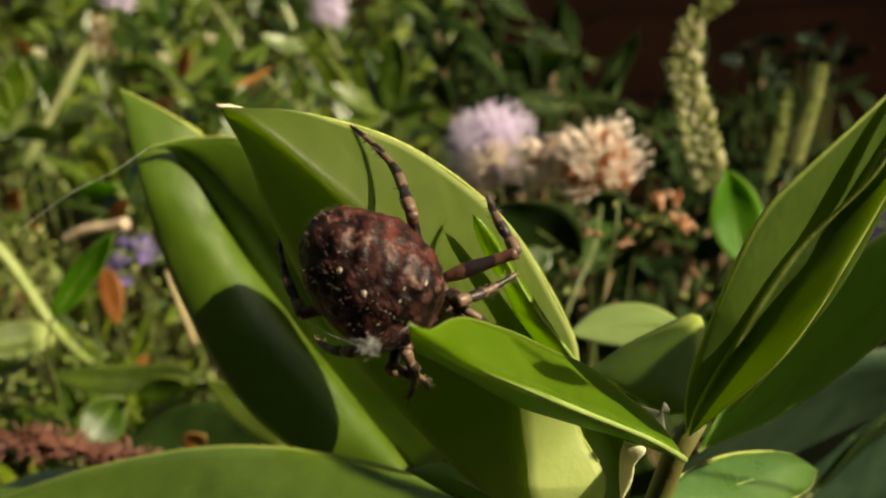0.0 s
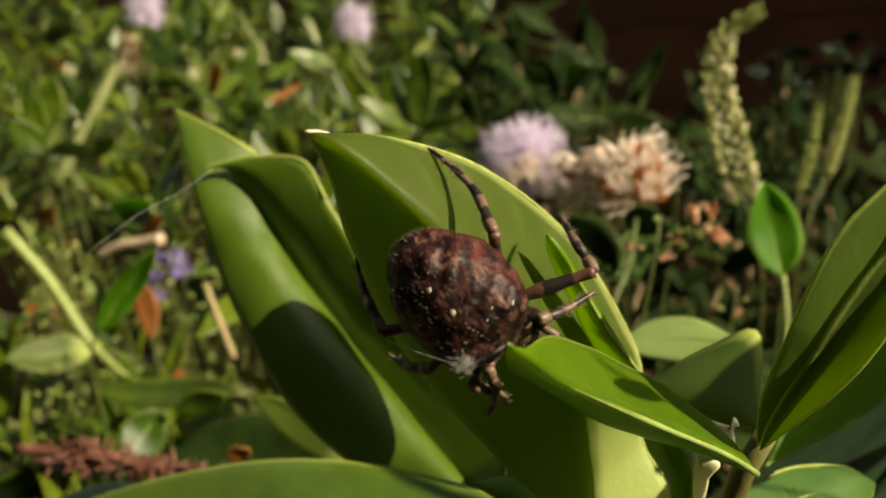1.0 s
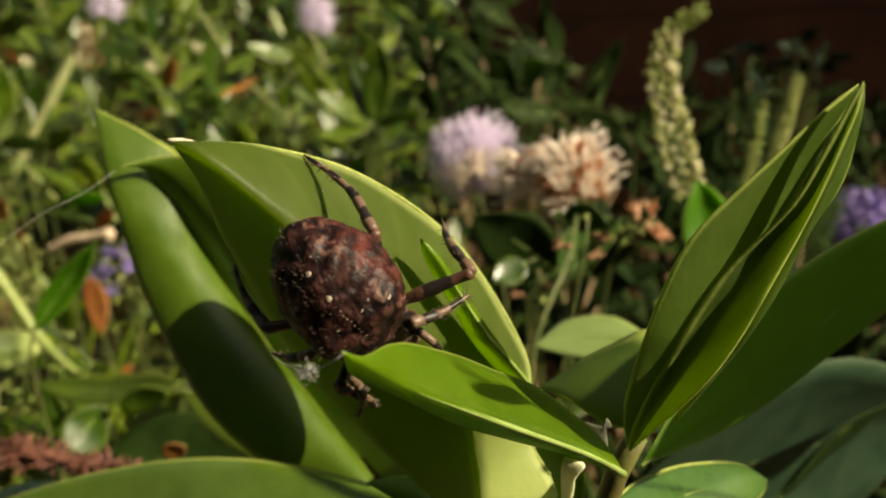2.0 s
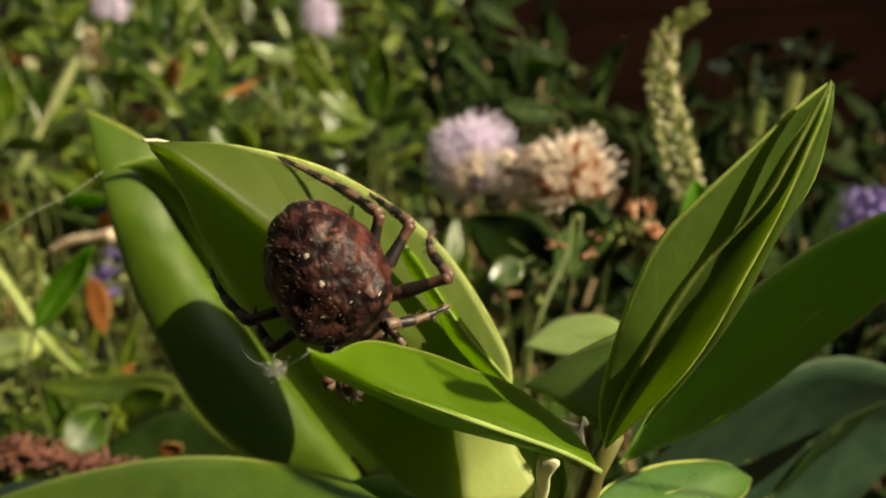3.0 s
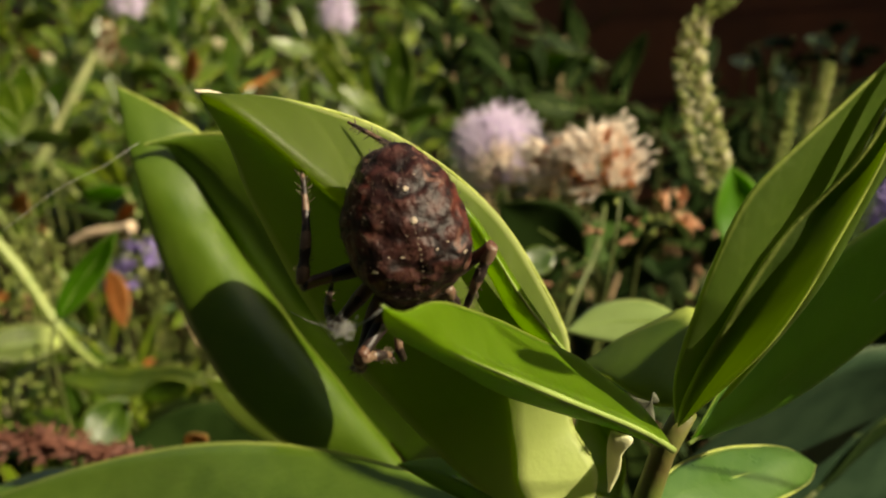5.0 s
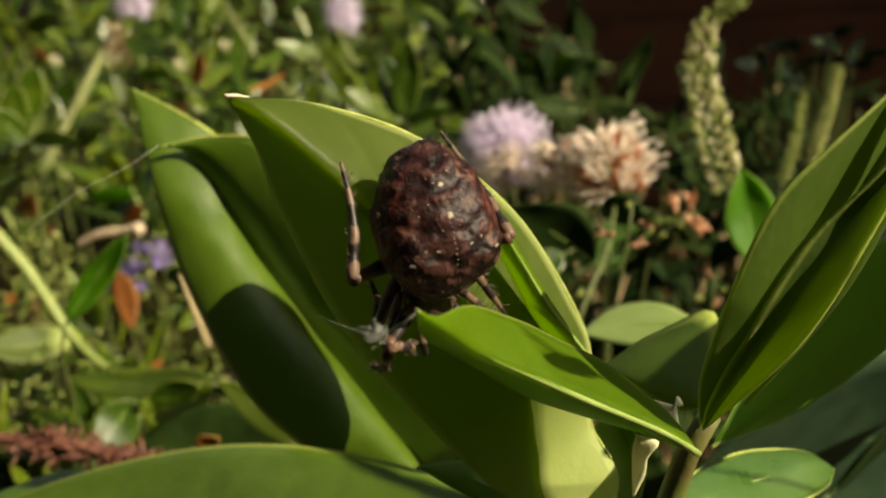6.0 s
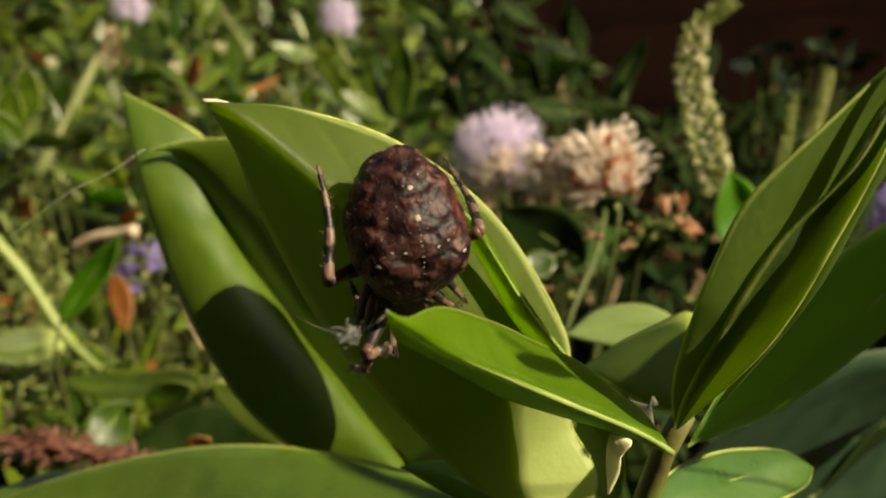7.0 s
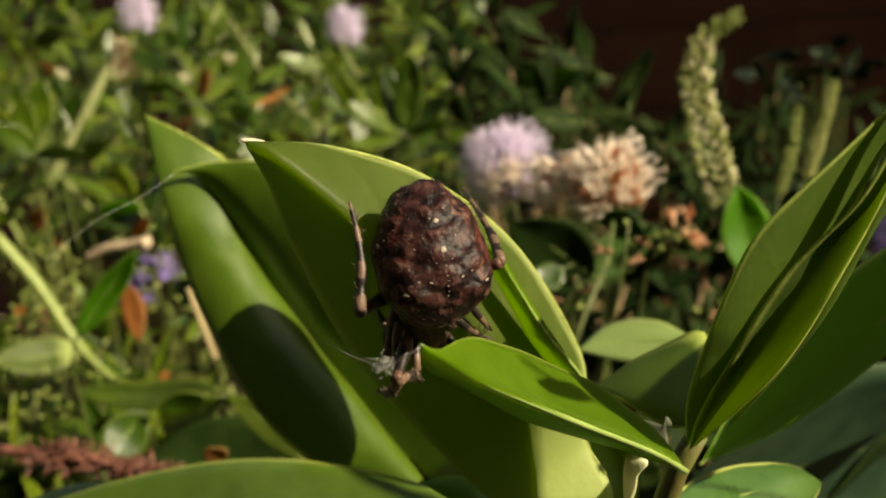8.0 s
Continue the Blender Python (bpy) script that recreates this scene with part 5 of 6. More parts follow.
# ---- spider ----
def spider_skin():
    """Abdomen: dark scalloped folium on the back, red-brown flanks, pale flecks."""
    m, nt, bsdf, out = material("spider_abdomen")
    tc = nt.nodes.new("ShaderNodeTexCoord")
    sep = nt.nodes.new("ShaderNodeSeparateXYZ")
    nt.links.new(tc.outputs["Object"], sep.inputs[0])

    def calc(op, a, b=0.0, c=0.0):
        n = nt.nodes.new("ShaderNodeMath")
        n.operation = op
        for k, v in enumerate((a, b, c)):
            if isinstance(v, (int, float)):
                n.inputs[k].default_value = v
            else:
                nt.links.new(v, n.inputs[k])
        return n.outputs[0]

    n1 = noise_at(nt, 560.0, 3, rough=0.5)
    n2 = noise_at(nt, 2600.0, 4)
    n3 = noise_at(nt, 950.0, 3, rough=0.55)
    x, side = sep.outputs[0], calc("ABSOLUTE", sep.outputs[1])
    # rows of scalloped cross marks, bowed towards the front at the middle
    wavy = calc("MULTIPLY_ADD", calc("SUBTRACT", n1, 0.5), 0.0030, calc("MULTIPLY_ADD", side, 0.45, x))
    rows = calc("MULTIPLY_ADD", calc("SINE", calc("MULTIPLY", wavy, 3500.0)), 0.5, 0.5)
    lobes = calc("MULTIPLY_ADD", calc("SINE", calc("MULTIPLY_ADD", calc("SUBTRACT", n3, 0.5), 2.5, calc("MULTIPLY", side, 3100.0))), 0.5, 0.5)
    # half width of the dark leaf mark: broad in front, narrow behind, scalloped
    wide = calc("MULTIPLY_ADD", x, 0.20, 0.0025)
    rim = calc("SUBTRACT", side, calc("MULTIPLY_ADD", rows, 0.0009, wide))
    rim = calc("MULTIPLY_ADD", calc("SUBTRACT", n3, 0.5), 0.0016, rim)
    inside = ramp(nt, calc("MULTIPLY_ADD", rim, 900.0, 0.5), [(0.3, (1, 1, 1)), (0.7, (0, 0, 0))])
    line = ramp(nt, calc("ABSOLUTE", calc("MULTIPLY", rim, 2200.0)), [(0.25, (1, 1, 1)), (0.9, (0, 0, 0))])
    flank = ramp(nt, n1, [(0.34, (0.010, 0.003, 0.003)), (0.45, (0.034, 0.007, 0.005)), (0.57, (0.076, 0.017, 0.011)), (0.74, (0.110, 0.034, 0.024))])
    back = ramp(nt, n1, [(0.34, (0.004, 0.002, 0.002)), (0.47, (0.014, 0.004, 0.004)), (0.58, (0.034, 0.010, 0.008)), (0.72, (0.075, 0.032, 0.026))])
    col = mixed(nt, inside, flank, back)
    # dusty lighter lobes, dark net, and a broken pale rim round the mark
    dusty = calc("MULTIPLY", ramp(nt, rows, [(0.45, (0, 0, 0)), (0.85, (1, 1, 1))]), calc("MULTIPLY", ramp(nt, lobes, [(0.35, (0, 0, 0)), (0.8, (1, 1, 1))]), ramp(nt, n3, [(0.40, (0.1, 0.1, 0.1)), (0.60, (0.9, 0.9, 0.9))])))
    col = mixed(nt, dusty, col, (0.068, 0.027, 0.023))
    net = ramp(nt, n3, [(0.36, (0.4, 0.4, 0.4)), (0.52, (0, 0, 0))])
    col = mixed(nt, net, col, (0.006, 0.003, 0.003))
    dark_rows = calc("MULTIPLY", ramp(nt, rows, [(0.08, (0.85, 0.85, 0.85)), (0.34, (0, 0, 0))]), ramp(nt, n1, [(0.42, (1, 1, 1)), (0.60, (0.3, 0.3, 0.3))]))
    col = mixed(nt, dark_rows, col, (0.005, 0.002, 0.002))
    broken = calc("MULTIPLY", line, ramp(nt, n3, [(0.50, (0, 0, 0)), (0.60, (0.8, 0.8, 0.8))]))
    col = mixed(nt, broken, col, (0.13, 0.065, 0.048))
    flecks = ramp(nt, n2, [(0.62, (0, 0, 0)), (0.76, (0.16, 0.16, 0.16))])
    col = mixed(nt, flecks, col, (0.24, 0.16, 0.13))
    nt.links.new(col, bsdf.inputs["Base Color"])
    bsdf.inputs["Roughness"].default_value = 0.50
    bsdf.inputs["Specular IOR Level"].default_value = 0.22
    relief = calc("MULTIPLY_ADD", dusty, 0.5, calc("MULTIPLY_ADD", rows, 0.35, calc("ADD", n3, calc("MULTIPLY", n2, 0.4))))
    bumped(nt, bsdf, relief, 0.42, 0.0004)
    return m


def banded(name, period, offset, pale, dark):
    """Leg skin: dark rings on pale brown along the leg (its own x axis)."""
    m, nt, bsdf, out = material(name)
    tc = nt.nodes.new("ShaderNodeTexCoord")
    sep = nt.nodes.new("ShaderNodeSeparateXYZ")
    nt.links.new(tc.outputs["Object"], sep.inputs[0])
    n1 = noise_at(nt, 1500.0, 3)
    a = nt.nodes.new("ShaderNodeMath")
    a.operation = "MULTIPLY_ADD"
    nt.links.new(sep.outputs[0], a.inputs[0])
    a.inputs[1].default_value, a.inputs[2].default_value = 2 * math.pi / period, offset
    s = nt.nodes.new("ShaderNodeMath")
    s.operation = "SINE"
    nt.links.new(a.outputs[0], s.inputs[0])
    b = nt.nodes.new("ShaderNodeMath")
    b.operation = "MULTIPLY_ADD"
    nt.links.new(n1, b.inputs[0])
    b.inputs[1].default_value = 1.7
    nt.links.new(s.outputs[0], b.inputs[2])
    col = ramp(nt, b.outputs[0], [(0.80, dark), (1.40, pale)])
    nt.links.new(col, bsdf.inputs["Base Color"])
    bsdf.inputs["Roughness"].default_value = 0.5
    bumped(nt, bsdf, n1, 0.4, 0.0002)
    return m


SKIN = spider_skin()
FEMUR = banded("spider_femur", 0.0046, 0.6, (0.095, 0.042, 0.026), (0.013, 0.007, 0.006))
SHANK = banded("spider_shank", 0.0027, 0.4, (0.135, 0.080, 0.052), (0.014, 0.007, 0.006))
CARAPACE = plain("spider_carapace", (0.035, 0.02, 0.014), (0.11, 0.06, 0.04), 900, 0.5, 0.6, 0.0002)
WHITE = plain("spider_white", (0.26, 0.20, 0.14), (0.56, 0.48, 0.38), 2000, 0.6)
HAIR = plain("spider_hair", (0.06, 0.040, 0.028), (0.19, 0.135, 0.095), 2000, 0.5)

spider = empty("spider")
tagged(spider, "brown garden spider with white spots on its abdomen", "spider")


def abdomen_at(x, y, z):
    """The abdomen's skin for a direction on the unit sphere: egg shaped, with two shoulder humps."""
    w = 1.0 + 0.10 * x - 0.02 * x * x
    hump = sum(math.exp(-((x - 0.42) ** 2 + (y - s * 0.62) ** 2 + (z - 0.62) ** 2) / 0.10) for s in (-1, 1))
    p = Vector((x * 0.0058, y * 0.0045 * w, z * 0.0042 * w)) * (1 + 0.15 * hump)
    row = math.sin(3500 * (p.x + 0.45 * abs(p.y)) + 2 * noise.noise(p * 420))
    return p * (1 + 0.050 * noise.noise(p * 500) + 0.036 * noise.noise(p * 1050) + 0.008 * row * max(0.0, min(1.0, 2 * z)) + 0.007 * noise.noise(p * 2600))


bm = bmesh.new()
bmesh.ops.create_uvsphere(bm, u_segments=160, v_segments=100, radius=1)
for v in bm.verts:
    v.co = abdomen_at(*v.co)
abdomen = part("abdomen", bm, SKIN, spider, "mottled red-brown abdomen with a dark leaf mark")
bm = bmesh.new()
rnd = random.Random(12)
for i in range(900):
    d = Vector((rnd.gauss(0, 1), rnd.gauss(0, 1), rnd.gauss(0, 1))).normalized()
    c = abdomen_at(*d)
    out = (d + Vector((-0.8, rnd.uniform(-.4, .4), rnd.uniform(-.3, .3)))).normalized()
    size = rnd.uniform(0.00020, 0.00055)
    tube_into(bm, [c - d * 0.00005, c + out * size * 0.6, c + out * size - d * 0.00006], [0.000014, 0.000011, 0.000006], 3, 2, False)
part("hairs", bm, HAIR, abdomen, "fine pale hairs")
# white spots down the middle of the back, smaller to the front
for x, y, r, long in ((-0.42, 0.0, 0.00038, 1), (-0.46, -0.10, 0.00012, 1), (-0.04, 0.0, 0.00044, 1), (-0.05, 0.03, 0.00022, 1), (0.10, 0.0, 0.00010, 1), (0.17, 0.01, 0.00013, 1), (0.24, -0.01, 0.00011, 1), (0.30, 0.0, 0.00015, 1),
                      (0.37, 0.01, 0.00013, 1), (0.44, 0.0, 0.00016, 1), (0.51, 0.01, 0.00013, 1), (0.58, 0.0, 0.00015, 1), (0.66, 0.01, 0.00012, 1), (0.40, 0.60, 0.00026, 2.2), (0.40, -0.60, 0.00026, 2.2),
                      (0.34, 0.25, 0.00016, 2.6), (0.36, -0.26, 0.00017, 2.6), (0.28, 0.42, 0.00013, 2.2), (0.30, -0.44, 0.00014, 2.2), (0.10, 0.14, 0.00010, 1), (0.12, -0.15, 0.00011, 1), (-0.2, 0.3, 0.0001, 1), (-0.22, -0.28, 0.0001, 1), (-0.55, 0.2, 0.00012, 1.8), (-0.1, -0.45, 0.00011, 2)):
    c = abdomen_at(x, y, math.sqrt(1 - x * x - y * y))
    bm = bmesh.new()
    bmesh.ops.create_uvsphere(bm, u_segments=10, v_segments=7, radius=1)
    for v in bm.verts:
        v.co = Vector((v.co.x * 0.58, v.co.y * 0.58 * long, v.co.z * 0.22)) * (r if r > 0.0003 else r * 0.72) * (1 + 0.5 * noise.noise(v.co * 1.7 + c * 900))
    out = c.normalized()
    ahead = (Vector((1, 0.35 * (1 if y > 0 else -1 if y < 0 else 0), 0)) - out * out.x).normalized()
    part("white_spot", bm, WHITE, abdomen).matrix_basis = Matrix.Translation(c) @ Matrix((ahead, out.cross(ahead), out)).transposed().to_4x4()
# carapace with its eye ridge, jaws, palps, spinnerets
bm = bmesh.new()
bmesh.ops.create_uvsphere(bm, u_segments=32, v_segments=20, radius=1)
for v in bm.verts:
    x, y, z = v.co
    v.co = Vector((0.0046 + x * 0.0034, y * 0.0025 * (1 - 0.28 * max(x, 0)), -0.0040 + z * 0.0014 * (1 - 0.15 * x)))
    v.co += Vector((0, 0, 0.00012)) * noise.noise(v.co * 2500)
part("carapace", bm, CARAPACE, spider, "dark brown hairy carapace")
for s in (-1, 1):
    part("jaw", tube([(0.0073, s * 0.0006, -0.0040), (0.0081, s * 0.0006, -0.0048), (0.0082, s * 0.0005, -0.0058)], [0.0006, 0.0007, 0.0003], 8, 6), CARAPACE, spider)
    part("palp", tube([(0.0070, s * 0.0013, -0.0042), (0.0090, s * 0.0019, -0.0034), (0.0103, s * 0.0016, -0.0046)], [0.0004, 0.00035, 0.0003], 7, 8), SHANK, spider)
part("spinnerets", tube([(-0.0038, 0, -0.0034), (-0.0046, 0, -0.0046)], [0.0008, 0.0004], 8, 3), CARAPACE, spider)


def spines(bm, line, count, seed, size):
    rnd = random.Random(seed)
    for i in range(count):
        k = rnd.randrange(2, len(line) - 2)
        d = (line[k + 1] - line[k - 1]).normalized()
        a = rnd.uniform(0, 6.28)
        side = d.orthogonal().normalized()
        out = (side * math.cos(a) + d.cross(side) * math.sin(a) + d * 0.7).normalized()
        tube_into(bm, [line[k], line[k] + out * size * 0.5, line[k] + out * size * rnd.uniform(0.8, 1.2)], [0.000035, 0.000025, 0.00001], 4, 2, False)


def leg(seed, up, low, bow):
    """A leg along +x: thigh with its knee joint, and under it the shank with foot; up, low: lengths in metres."""
    thigh = part("leg", tube([(0, 0, 0), (up * .35, 0, 0), (up * .8, 0, 0), (up, 0, 0)], [0.00040, 0.00060, 0.00062, 0.00050, 0.00044, 0.00052], 12, 14), FEMUR, spider)
    pts = [(0, 0, 0), (low * .12, 0, bow * .25), (low * .40, 0, bow), (low * .7, 0, bow * .8), (low, 0, 0)]
    shank = part("shank", tube(pts, [0.00044, 0.00052, 0.00051, 0.00036, 0.00044, 0.00044, 0.00040, 0.00034, 0.00027, 0.00031, 0.00029, 0.00025, 0.00020, 0.00022, 0.00017, 0.00011], 12, 34), SHANK, thigh, "ringed lower leg with foot")
    bm = bmesh.new()
    spines(bm, along(pts, 30), 70, seed, 0.00080)
    part("bristles", bm, HAIR, shank)
    bm = bmesh.new()
    spines(bm, along([(0, 0, 0), (up * .5, 0, 0), (up, 0, 0)], 30), 26, seed + 50, 0.0005)
    part("bristles", bm, HAIR, thigh)
    shank.location = (up, 0, 0)
    return thigh, shank, up


BODY = [
    (0.0, pose(-0.00527, 0.06461, 0.58664, 99.4, 41.4, 6.5)),
    (1.85, pose(-0.00527, 0.06461, 0.58664, 99.4, 41.4, 6.5)),
    (2.0, pose(-0.00372, 0.06460, 0.58785, 94.5, 49.5, 4.2)),
    (2.2, pose(-0.00238, 0.06455, 0.58887, 88.4, 57.8, 1.6)),
    (3.3, pose(-0.00250, 0.06450, 0.58880, 103.0, 62.9, 16.0)),
    (3.5, pose(-0.00262, 0.06449, 0.58861, 108.0, 64.1, 20.6)),
    (4.0, pose(-0.00357, 0.06457, 0.58886, 104.9, 74.6, 17.0)),
    (4.2, pose(-0.00302, 0.06452, 0.58875, 107.4, 74.6, 19.9)),
    (5.3, pose(-0.00118, 0.06566, 0.58975, 42.7, 75.9, -31.5)),
    (5.5, pose(-0.00112, 0.06626, 0.58995, 49.0, 75.3, -25.8)),
    (6.0, pose(-0.00143, 0.06621, 0.58975, 52.0, 76.6, -18.5)),
    (6.5, pose(-0.00157, 0.06614, 0.58974, 46.8, 77.7, -23.6)),
    (7.5, pose(-0.00179, 0.06618, 0.58963, 36.0, 77.3, -38.4)),
    (8.0, pose(-0.00187, 0.06620, 0.58984, 36.1, 77.4, -36.4)),
]
# each leg: hip on the body, lengths, and at certain times where the knee and the foot are
LEGS = [
    ((0.0026, 0.0021, -0.0042), 0.0051, 0.0110, -0.0009, [  # hind leg, near the leaf's upper margin
        (0.0, (0.0011, 0.0599, 0.5882), (-0.0074, 0.0736, 0.5971)), (1.85, (0.0011, 0.0599, 0.5882), (-0.0074, 0.0736, 0.5971)),
        (2.2, (0.0014, 0.0687, 0.5925), (-0.0068, 0.0736, 0.5971)), (3.3, (0.0016, 0.0686, 0.5916), (-0.0075, 0.0736, 0.5971)), (4.2, (0.0016, 0.0685, 0.5910), (-0.0074, 0.0736, 0.5969)),
        (5.5, (0.0034, 0.0658, 0.5930), (-0.0056, 0.0725, 0.5965)), (6.0, (0.0039, 0.0705, 0.5911), (-0.0010, 0.0744, 0.5959)), (6.4, (0.0044, 0.0692, 0.5892), (0.0008, 0.0781, 0.5939)), (8.0, (0.0044, 0.0692, 0.5892), (0.0008, 0.0781, 0.5939))]),
    ((0.0038, 0.0024, -0.0042), 0.0057, 0.0072, 0.0004, [
        (0.0, (-0.0036, 0.0825, 0.5839), (-0.0045, 0.0742, 0.5891)), (1.85, (-0.0036, 0.0825, 0.5839), (-0.0045, 0.0742, 0.5891)),
        (2.2, (0.0033, 0.0693, 0.5900), (0.0005, 0.0761, 0.5936)), (3.3, (0.0031, 0.0692, 0.5895), (0.0001, 0.0760, 0.5936)), (4.2, (0.0027, 0.0691, 0.5890), (-0.0001, 0.0770, 0.5934)),
        (5.4, (0.0001, 0.0808, 0.5860), (-0.0002, 0.0796, 0.5905)), (8.0, (0.0001, 0.0808, 0.5860), (-0.0002, 0.0796, 0.5905))]),
    ((0.0051, 0.0024, -0.0042), 0.0060, 0.0076, 0.0011, [
        (0.0, (0.0049, 0.0678, 0.5870), (0.0037, 0.0746, 0.5914)), (1.85, (0.0049, 0.0678, 0.5870), (0.0037, 0.0746, 0.5914)),
        (2.2, (0.0061, 0.0679, 0.5879), (0.0057, 0.0745, 0.5908)), (3.3, (0.0055, 0.0678, 0.5869), (0.0057, 0.0744, 0.5902)), (3.85, (-0.0008, 0.0743, 0.5838), (0.0018, 0.0728, 0.5811)), (4.2, (-0.0008, 0.0743, 0.5838), (0.0018, 0.0728, 0.5811)),
        (5.4, (0.0037, 0.0663, 0.5844), (0.0035, 0.0689, 0.5819)), (6.0, (0.0038, 0.0662, 0.5837), (0.0041, 0.0679, 0.5822)), (6.5, (0.0032, 0.0664, 0.5852), (0.0031, 0.0691, 0.5829)), (8.0, (0.0032, 0.0664, 0.5852), (0.0031, 0.0691, 0.5829))]),
    ((0.0064, 0.0019, -0.0042), 0.0040, 0.0060, 0.0003, [
        (0.0, (0.0006, 0.0623, 0.5845), (0.0057, 0.0686, 0.5860)), (1.85, (0.0006, 0.0623, 0.5845), (0.0057, 0.0686, 0.5860)),
        (2.2, (0.0022, 0.0624, 0.5851), (0.0075, 0.0687, 0.5864)), (3.3, (0.0025, 0.0622, 0.5843), (0.0069, 0.0684, 0.5849)), (4.2, (0.0015, 0.0681, 0.5832), (0.0029, 0.0718, 0.5809)),
        (5.4, (0.0016, 0.0663, 0.5844), (0.0030, 0.0699, 0.5817)), (8.0, (0.0016, 0.0663, 0.5844), (0.0030, 0.0699, 0.5817))]),
    ((0.0026, -0.0021, -0.0042), 0.0065, 0.0086, 0.0005, [  # far side, hind leg
        (0.0, (-0.0128, 0.0701, 0.5827), (-0.0139, 0.0760, 0.5874)), (1.85, (-0.0128, 0.0701, 0.5827), (-0.0139, 0.0760, 0.5874)),
        (2.2, (-0.0113, 0.0703, 0.5840), (-0.0140, 0.0759, 0.5871)), (3.3, (-0.0116, 0.0703, 0.5838), (-0.0141, 0.0759, 0.5871)), (4.2, (-0.0105, 0.0686, 0.5857), (-0.0118, 0.0706, 0.5918)),
        (5.4, (-0.0069, 0.0649, 0.5881), (-0.0080, 0.0660, 0.5940)), (8.0, (-0.0069, 0.0649, 0.5881), (-0.0080, 0.0660, 0.5940))]),
    ((0.0038, -0.0024, -0.0042), 0.0056, 0.0062, 0.0004, [
        (0.0, (-0.0075, 0.0714, 0.5788), (-0.0110, 0.0764, 0.5786)), (1.85, (-0.0075, 0.0714, 0.5788), (-0.0110, 0.0764, 0.5786)),
        (3.3, (-0.0078, 0.0701, 0.5827), (-0.0098, 0.0745, 0.5849)), (4.2, (-0.0091, 0.0709, 0.5819), (-0.0104, 0.0752, 0.5829)),
        (5.4, (-0.0058, 0.0721, 0.5828), (-0.0071, 0.0763, 0.5833)), (8.0, (-0.0058, 0.0721, 0.5828), (-0.0071, 0.0763, 0.5833))]),
    ((0.0051, -0.0024, -0.0042), 0.0050, 0.0054, 0.0006, [
        (0.0, (-0.0038, 0.0654, 0.5793), (-0.0011, 0.0690, 0.5766)), (1.85, (-0.0038, 0.0654, 0.5793), (-0.0011, 0.0690, 0.5766)),
        (3.3, (-0.0024, 0.0676, 0.5801), (-0.0024, 0.0710, 0.5766)), (4.2, (-0.0048, 0.0676, 0.5804), (-0.0056, 0.0712, 0.5775)),
        (5.4, (-0.0048, 0.0686, 0.5804), (-0.0067, 0.0721, 0.5768)), (8.0, (-0.0048, 0.0686, 0.5804), (-0.0067, 0.0721, 0.5768))]),
    ((0.0064, -0.0019, -0.0042), 0.0050, 0.0052, 0.0006, [
        (0.0, (-0.0029, 0.0645, 0.5798), (-0.0027, 0.0669, 0.5764)), (1.85, (-0.0029, 0.0645, 0.5798), (-0.0027, 0.0669, 0.5764)),
        (3.3, (-0.0008, 0.0676, 0.5801), (-0.0006, 0.0711, 0.5769)), (4.2, (-0.0037, 0.0667, 0.5811), (-0.0022, 0.0692, 0.5778)),
        (5.4, (-0.0040, 0.0667, 0.5807), (-0.0030, 0.0694, 0.5790)), (8.0, (-0.0040, 0.0667, 0.5807), (-0.0030, 0.0694, 0.5790))]),
]
MADE = [leg(k, q[1], q[2], q[3]) for k, q in enumerate(LEGS)]
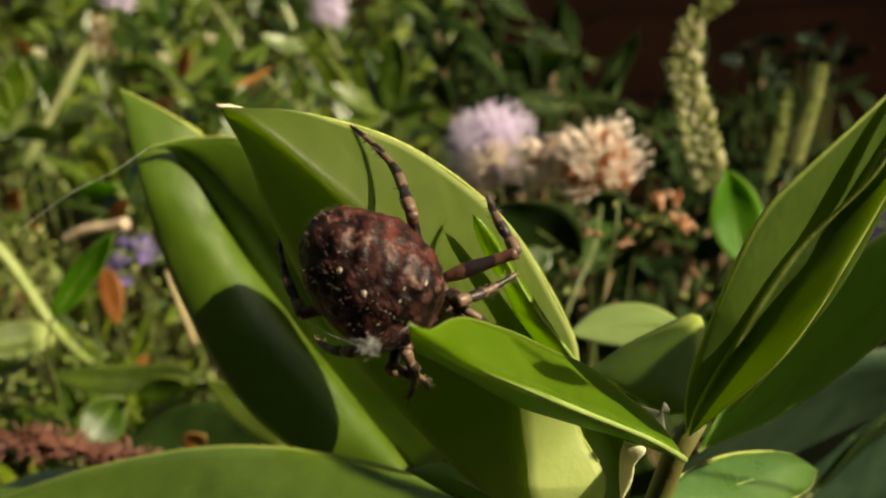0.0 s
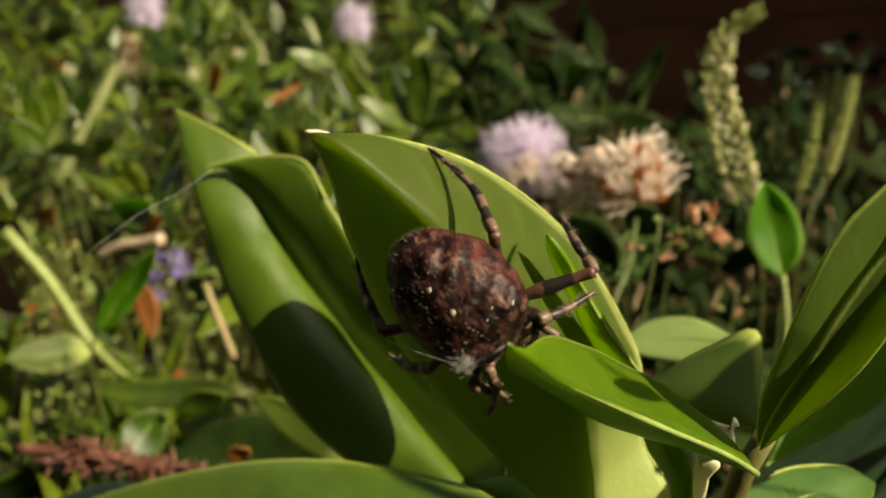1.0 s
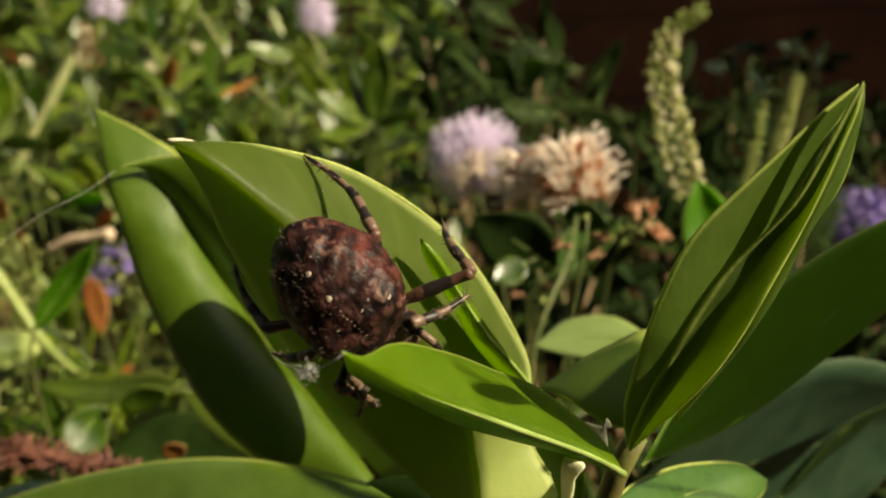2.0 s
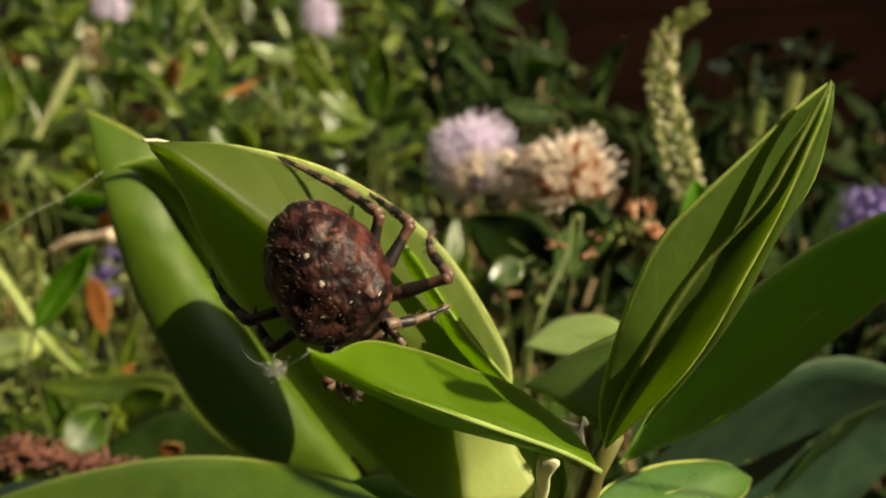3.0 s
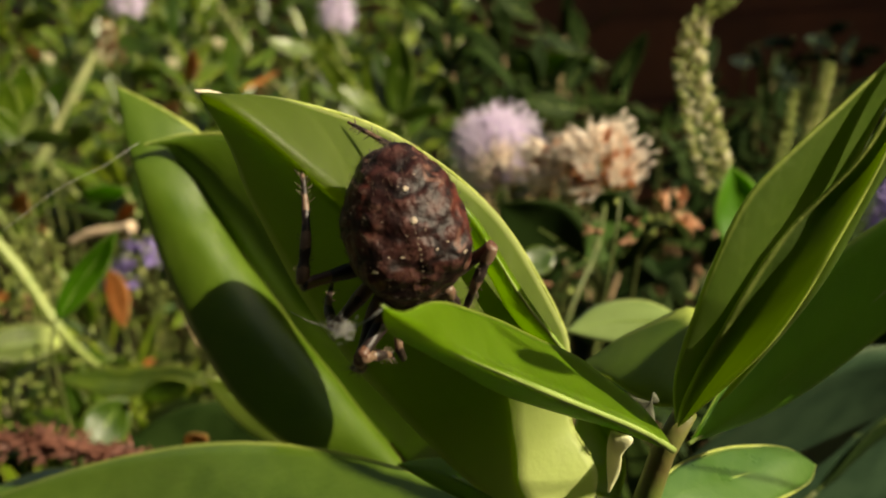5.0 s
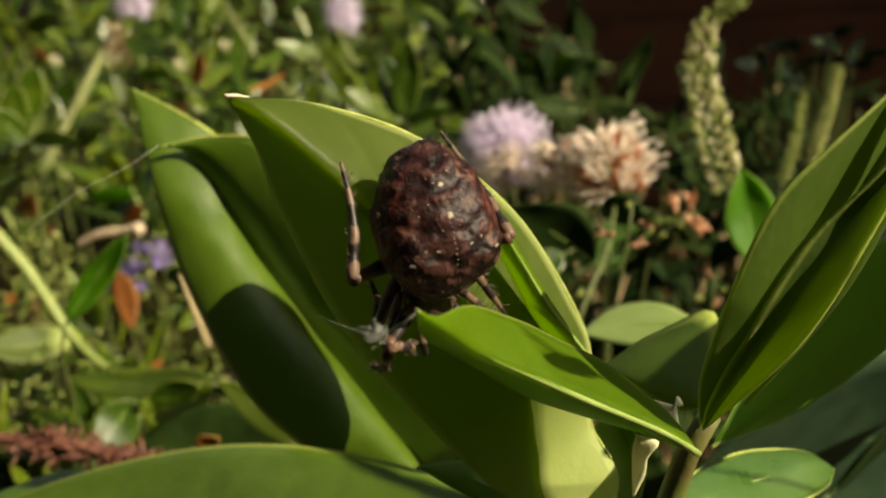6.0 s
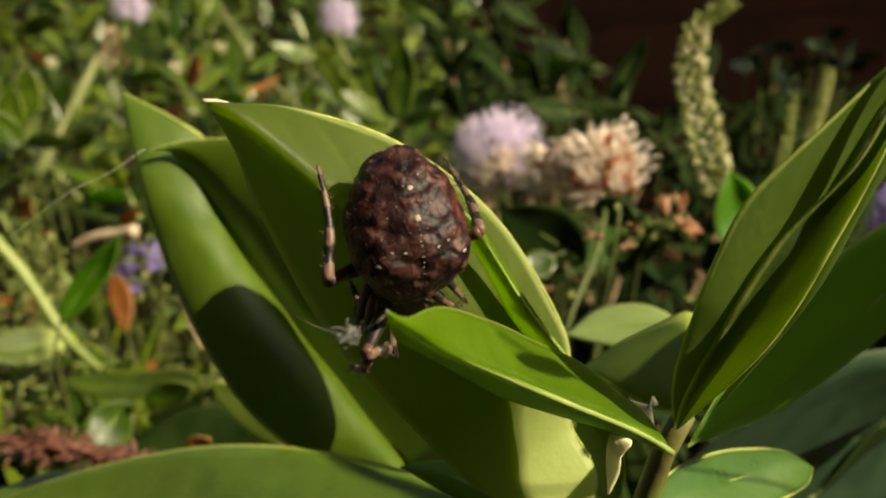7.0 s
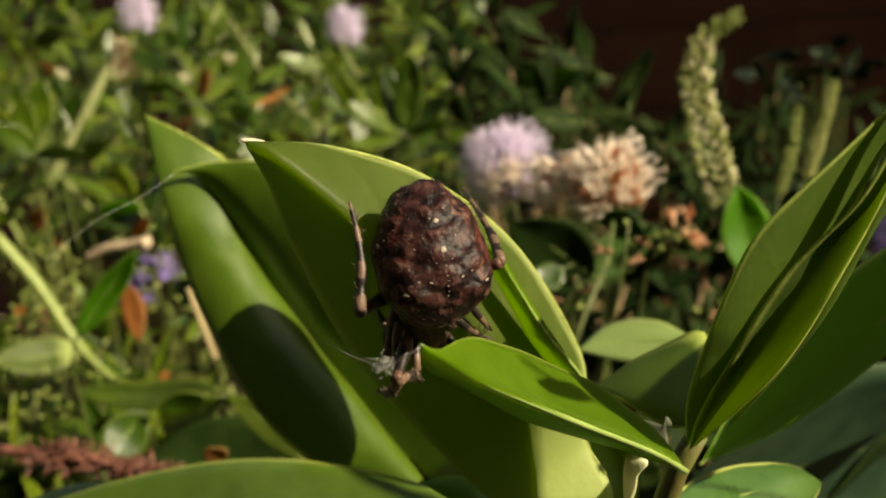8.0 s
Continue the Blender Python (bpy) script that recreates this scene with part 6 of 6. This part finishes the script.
# silk fluff that hangs before the spider
rnd = random.Random(77)
bm = bmesh.new()
c = Vector((-0.0047, 0.0551, 0.5841))
for i in range(90):
    p = c + Vector((rnd.gauss(0, .00028), rnd.gauss(0, .00025), rnd.gauss(0, .0003)))
    q = [p + Vector((rnd.gauss(0, .00022), rnd.gauss(0, .0002), rnd.gauss(0, .00022))) for _ in range(2)]
    tube_into(bm, [p, *q], [0.000012, 0.00002, 0.00001], 4, 4)
tagged(mesh_object("silk_tuft", bm, SILK), "small pale tuft of spider silk", "web")
lone_twig("silk_thread", [(-0.0021, 0.0534, 0.5858), (-0.0033, 0.0542, 0.5848), (-0.0048, 0.0551, 0.5841), (-0.0075, 0.0600, 0.5834), (-0.0112, 0.0728, 0.5810)], [0.00003] * 5, SILK, "fine taut silk thread holding a pale tuft", "web")


def blend(rows, t):
    """The matrix at t between keyed matrices."""
    for (a, m), (b, n) in zip(rows, rows[1:]):
        if a <= t <= b:
            f = (t - a) / (b - a)
            qa, qb = m.to_quaternion(), n.to_quaternion()
            return Matrix.LocRotScale(m.translation.lerp(n.translation, f), qa.slerp(qb, f), None)
    return rows[-1][1]


def spot(rows, t, k):
    for a, b in zip(rows, rows[1:]):
        if a[0] <= t <= b[0]:
            return Vector(a[k]).lerp(Vector(b[k]), (t - a[0]) / (b[0] - a[0]))
    return Vector(rows[-1][k])


def aim(way, up):
    x = way.normalized()
    z = (up - x * up.dot(x)).normalized()
    y = z.cross(x)
    return Matrix((x, y, z)).transposed().to_4x4()


def motions():
    walk(spider, BODY)
    times = sorted({t for t, _ in BODY} | {6.2, 6.4} | {2.5, 2.9, 3.8, 4.6, 4.9})
    for (thigh, shank, up_len), (hip, up, low, bow, keys) in zip(MADE, LEGS):
        high, lower = [], []
        for t in times:
            body = blend(BODY, t)
            back = body.inverted()
            knee, foot = back @ spot(keys, t, 1), back @ spot(keys, t, 2)
            h = Vector(hip)
            # two bones: the foot is held, the knee bends to its side
            way = foot - h
            far = min(max(way.length, abs(up - low) + 0.0002), (up + low) * 0.995)
            way.normalize()
            foot = h + way * far
            along_way = (up * up - low * low + far * far) / (2 * far)
            bend = knee - h
            bend = (bend - way * bend.dot(way)).normalized()
            knee = h + way * along_way + bend * math.sqrt(max(up * up - along_way * along_way, 0))
            m = Matrix.Translation(h) @ aim(knee - h, Vector((0, 0, 1)))
            high.append((t, m))
            local = m.inverted() @ foot - Vector((up, 0, 0))
            lower.append((t, Matrix.Translation((up, 0, 0)) @ aim(local, Vector((0, 0.2, 1)))))
        walk(thigh, high)
        walk(shank, lower)


motions()
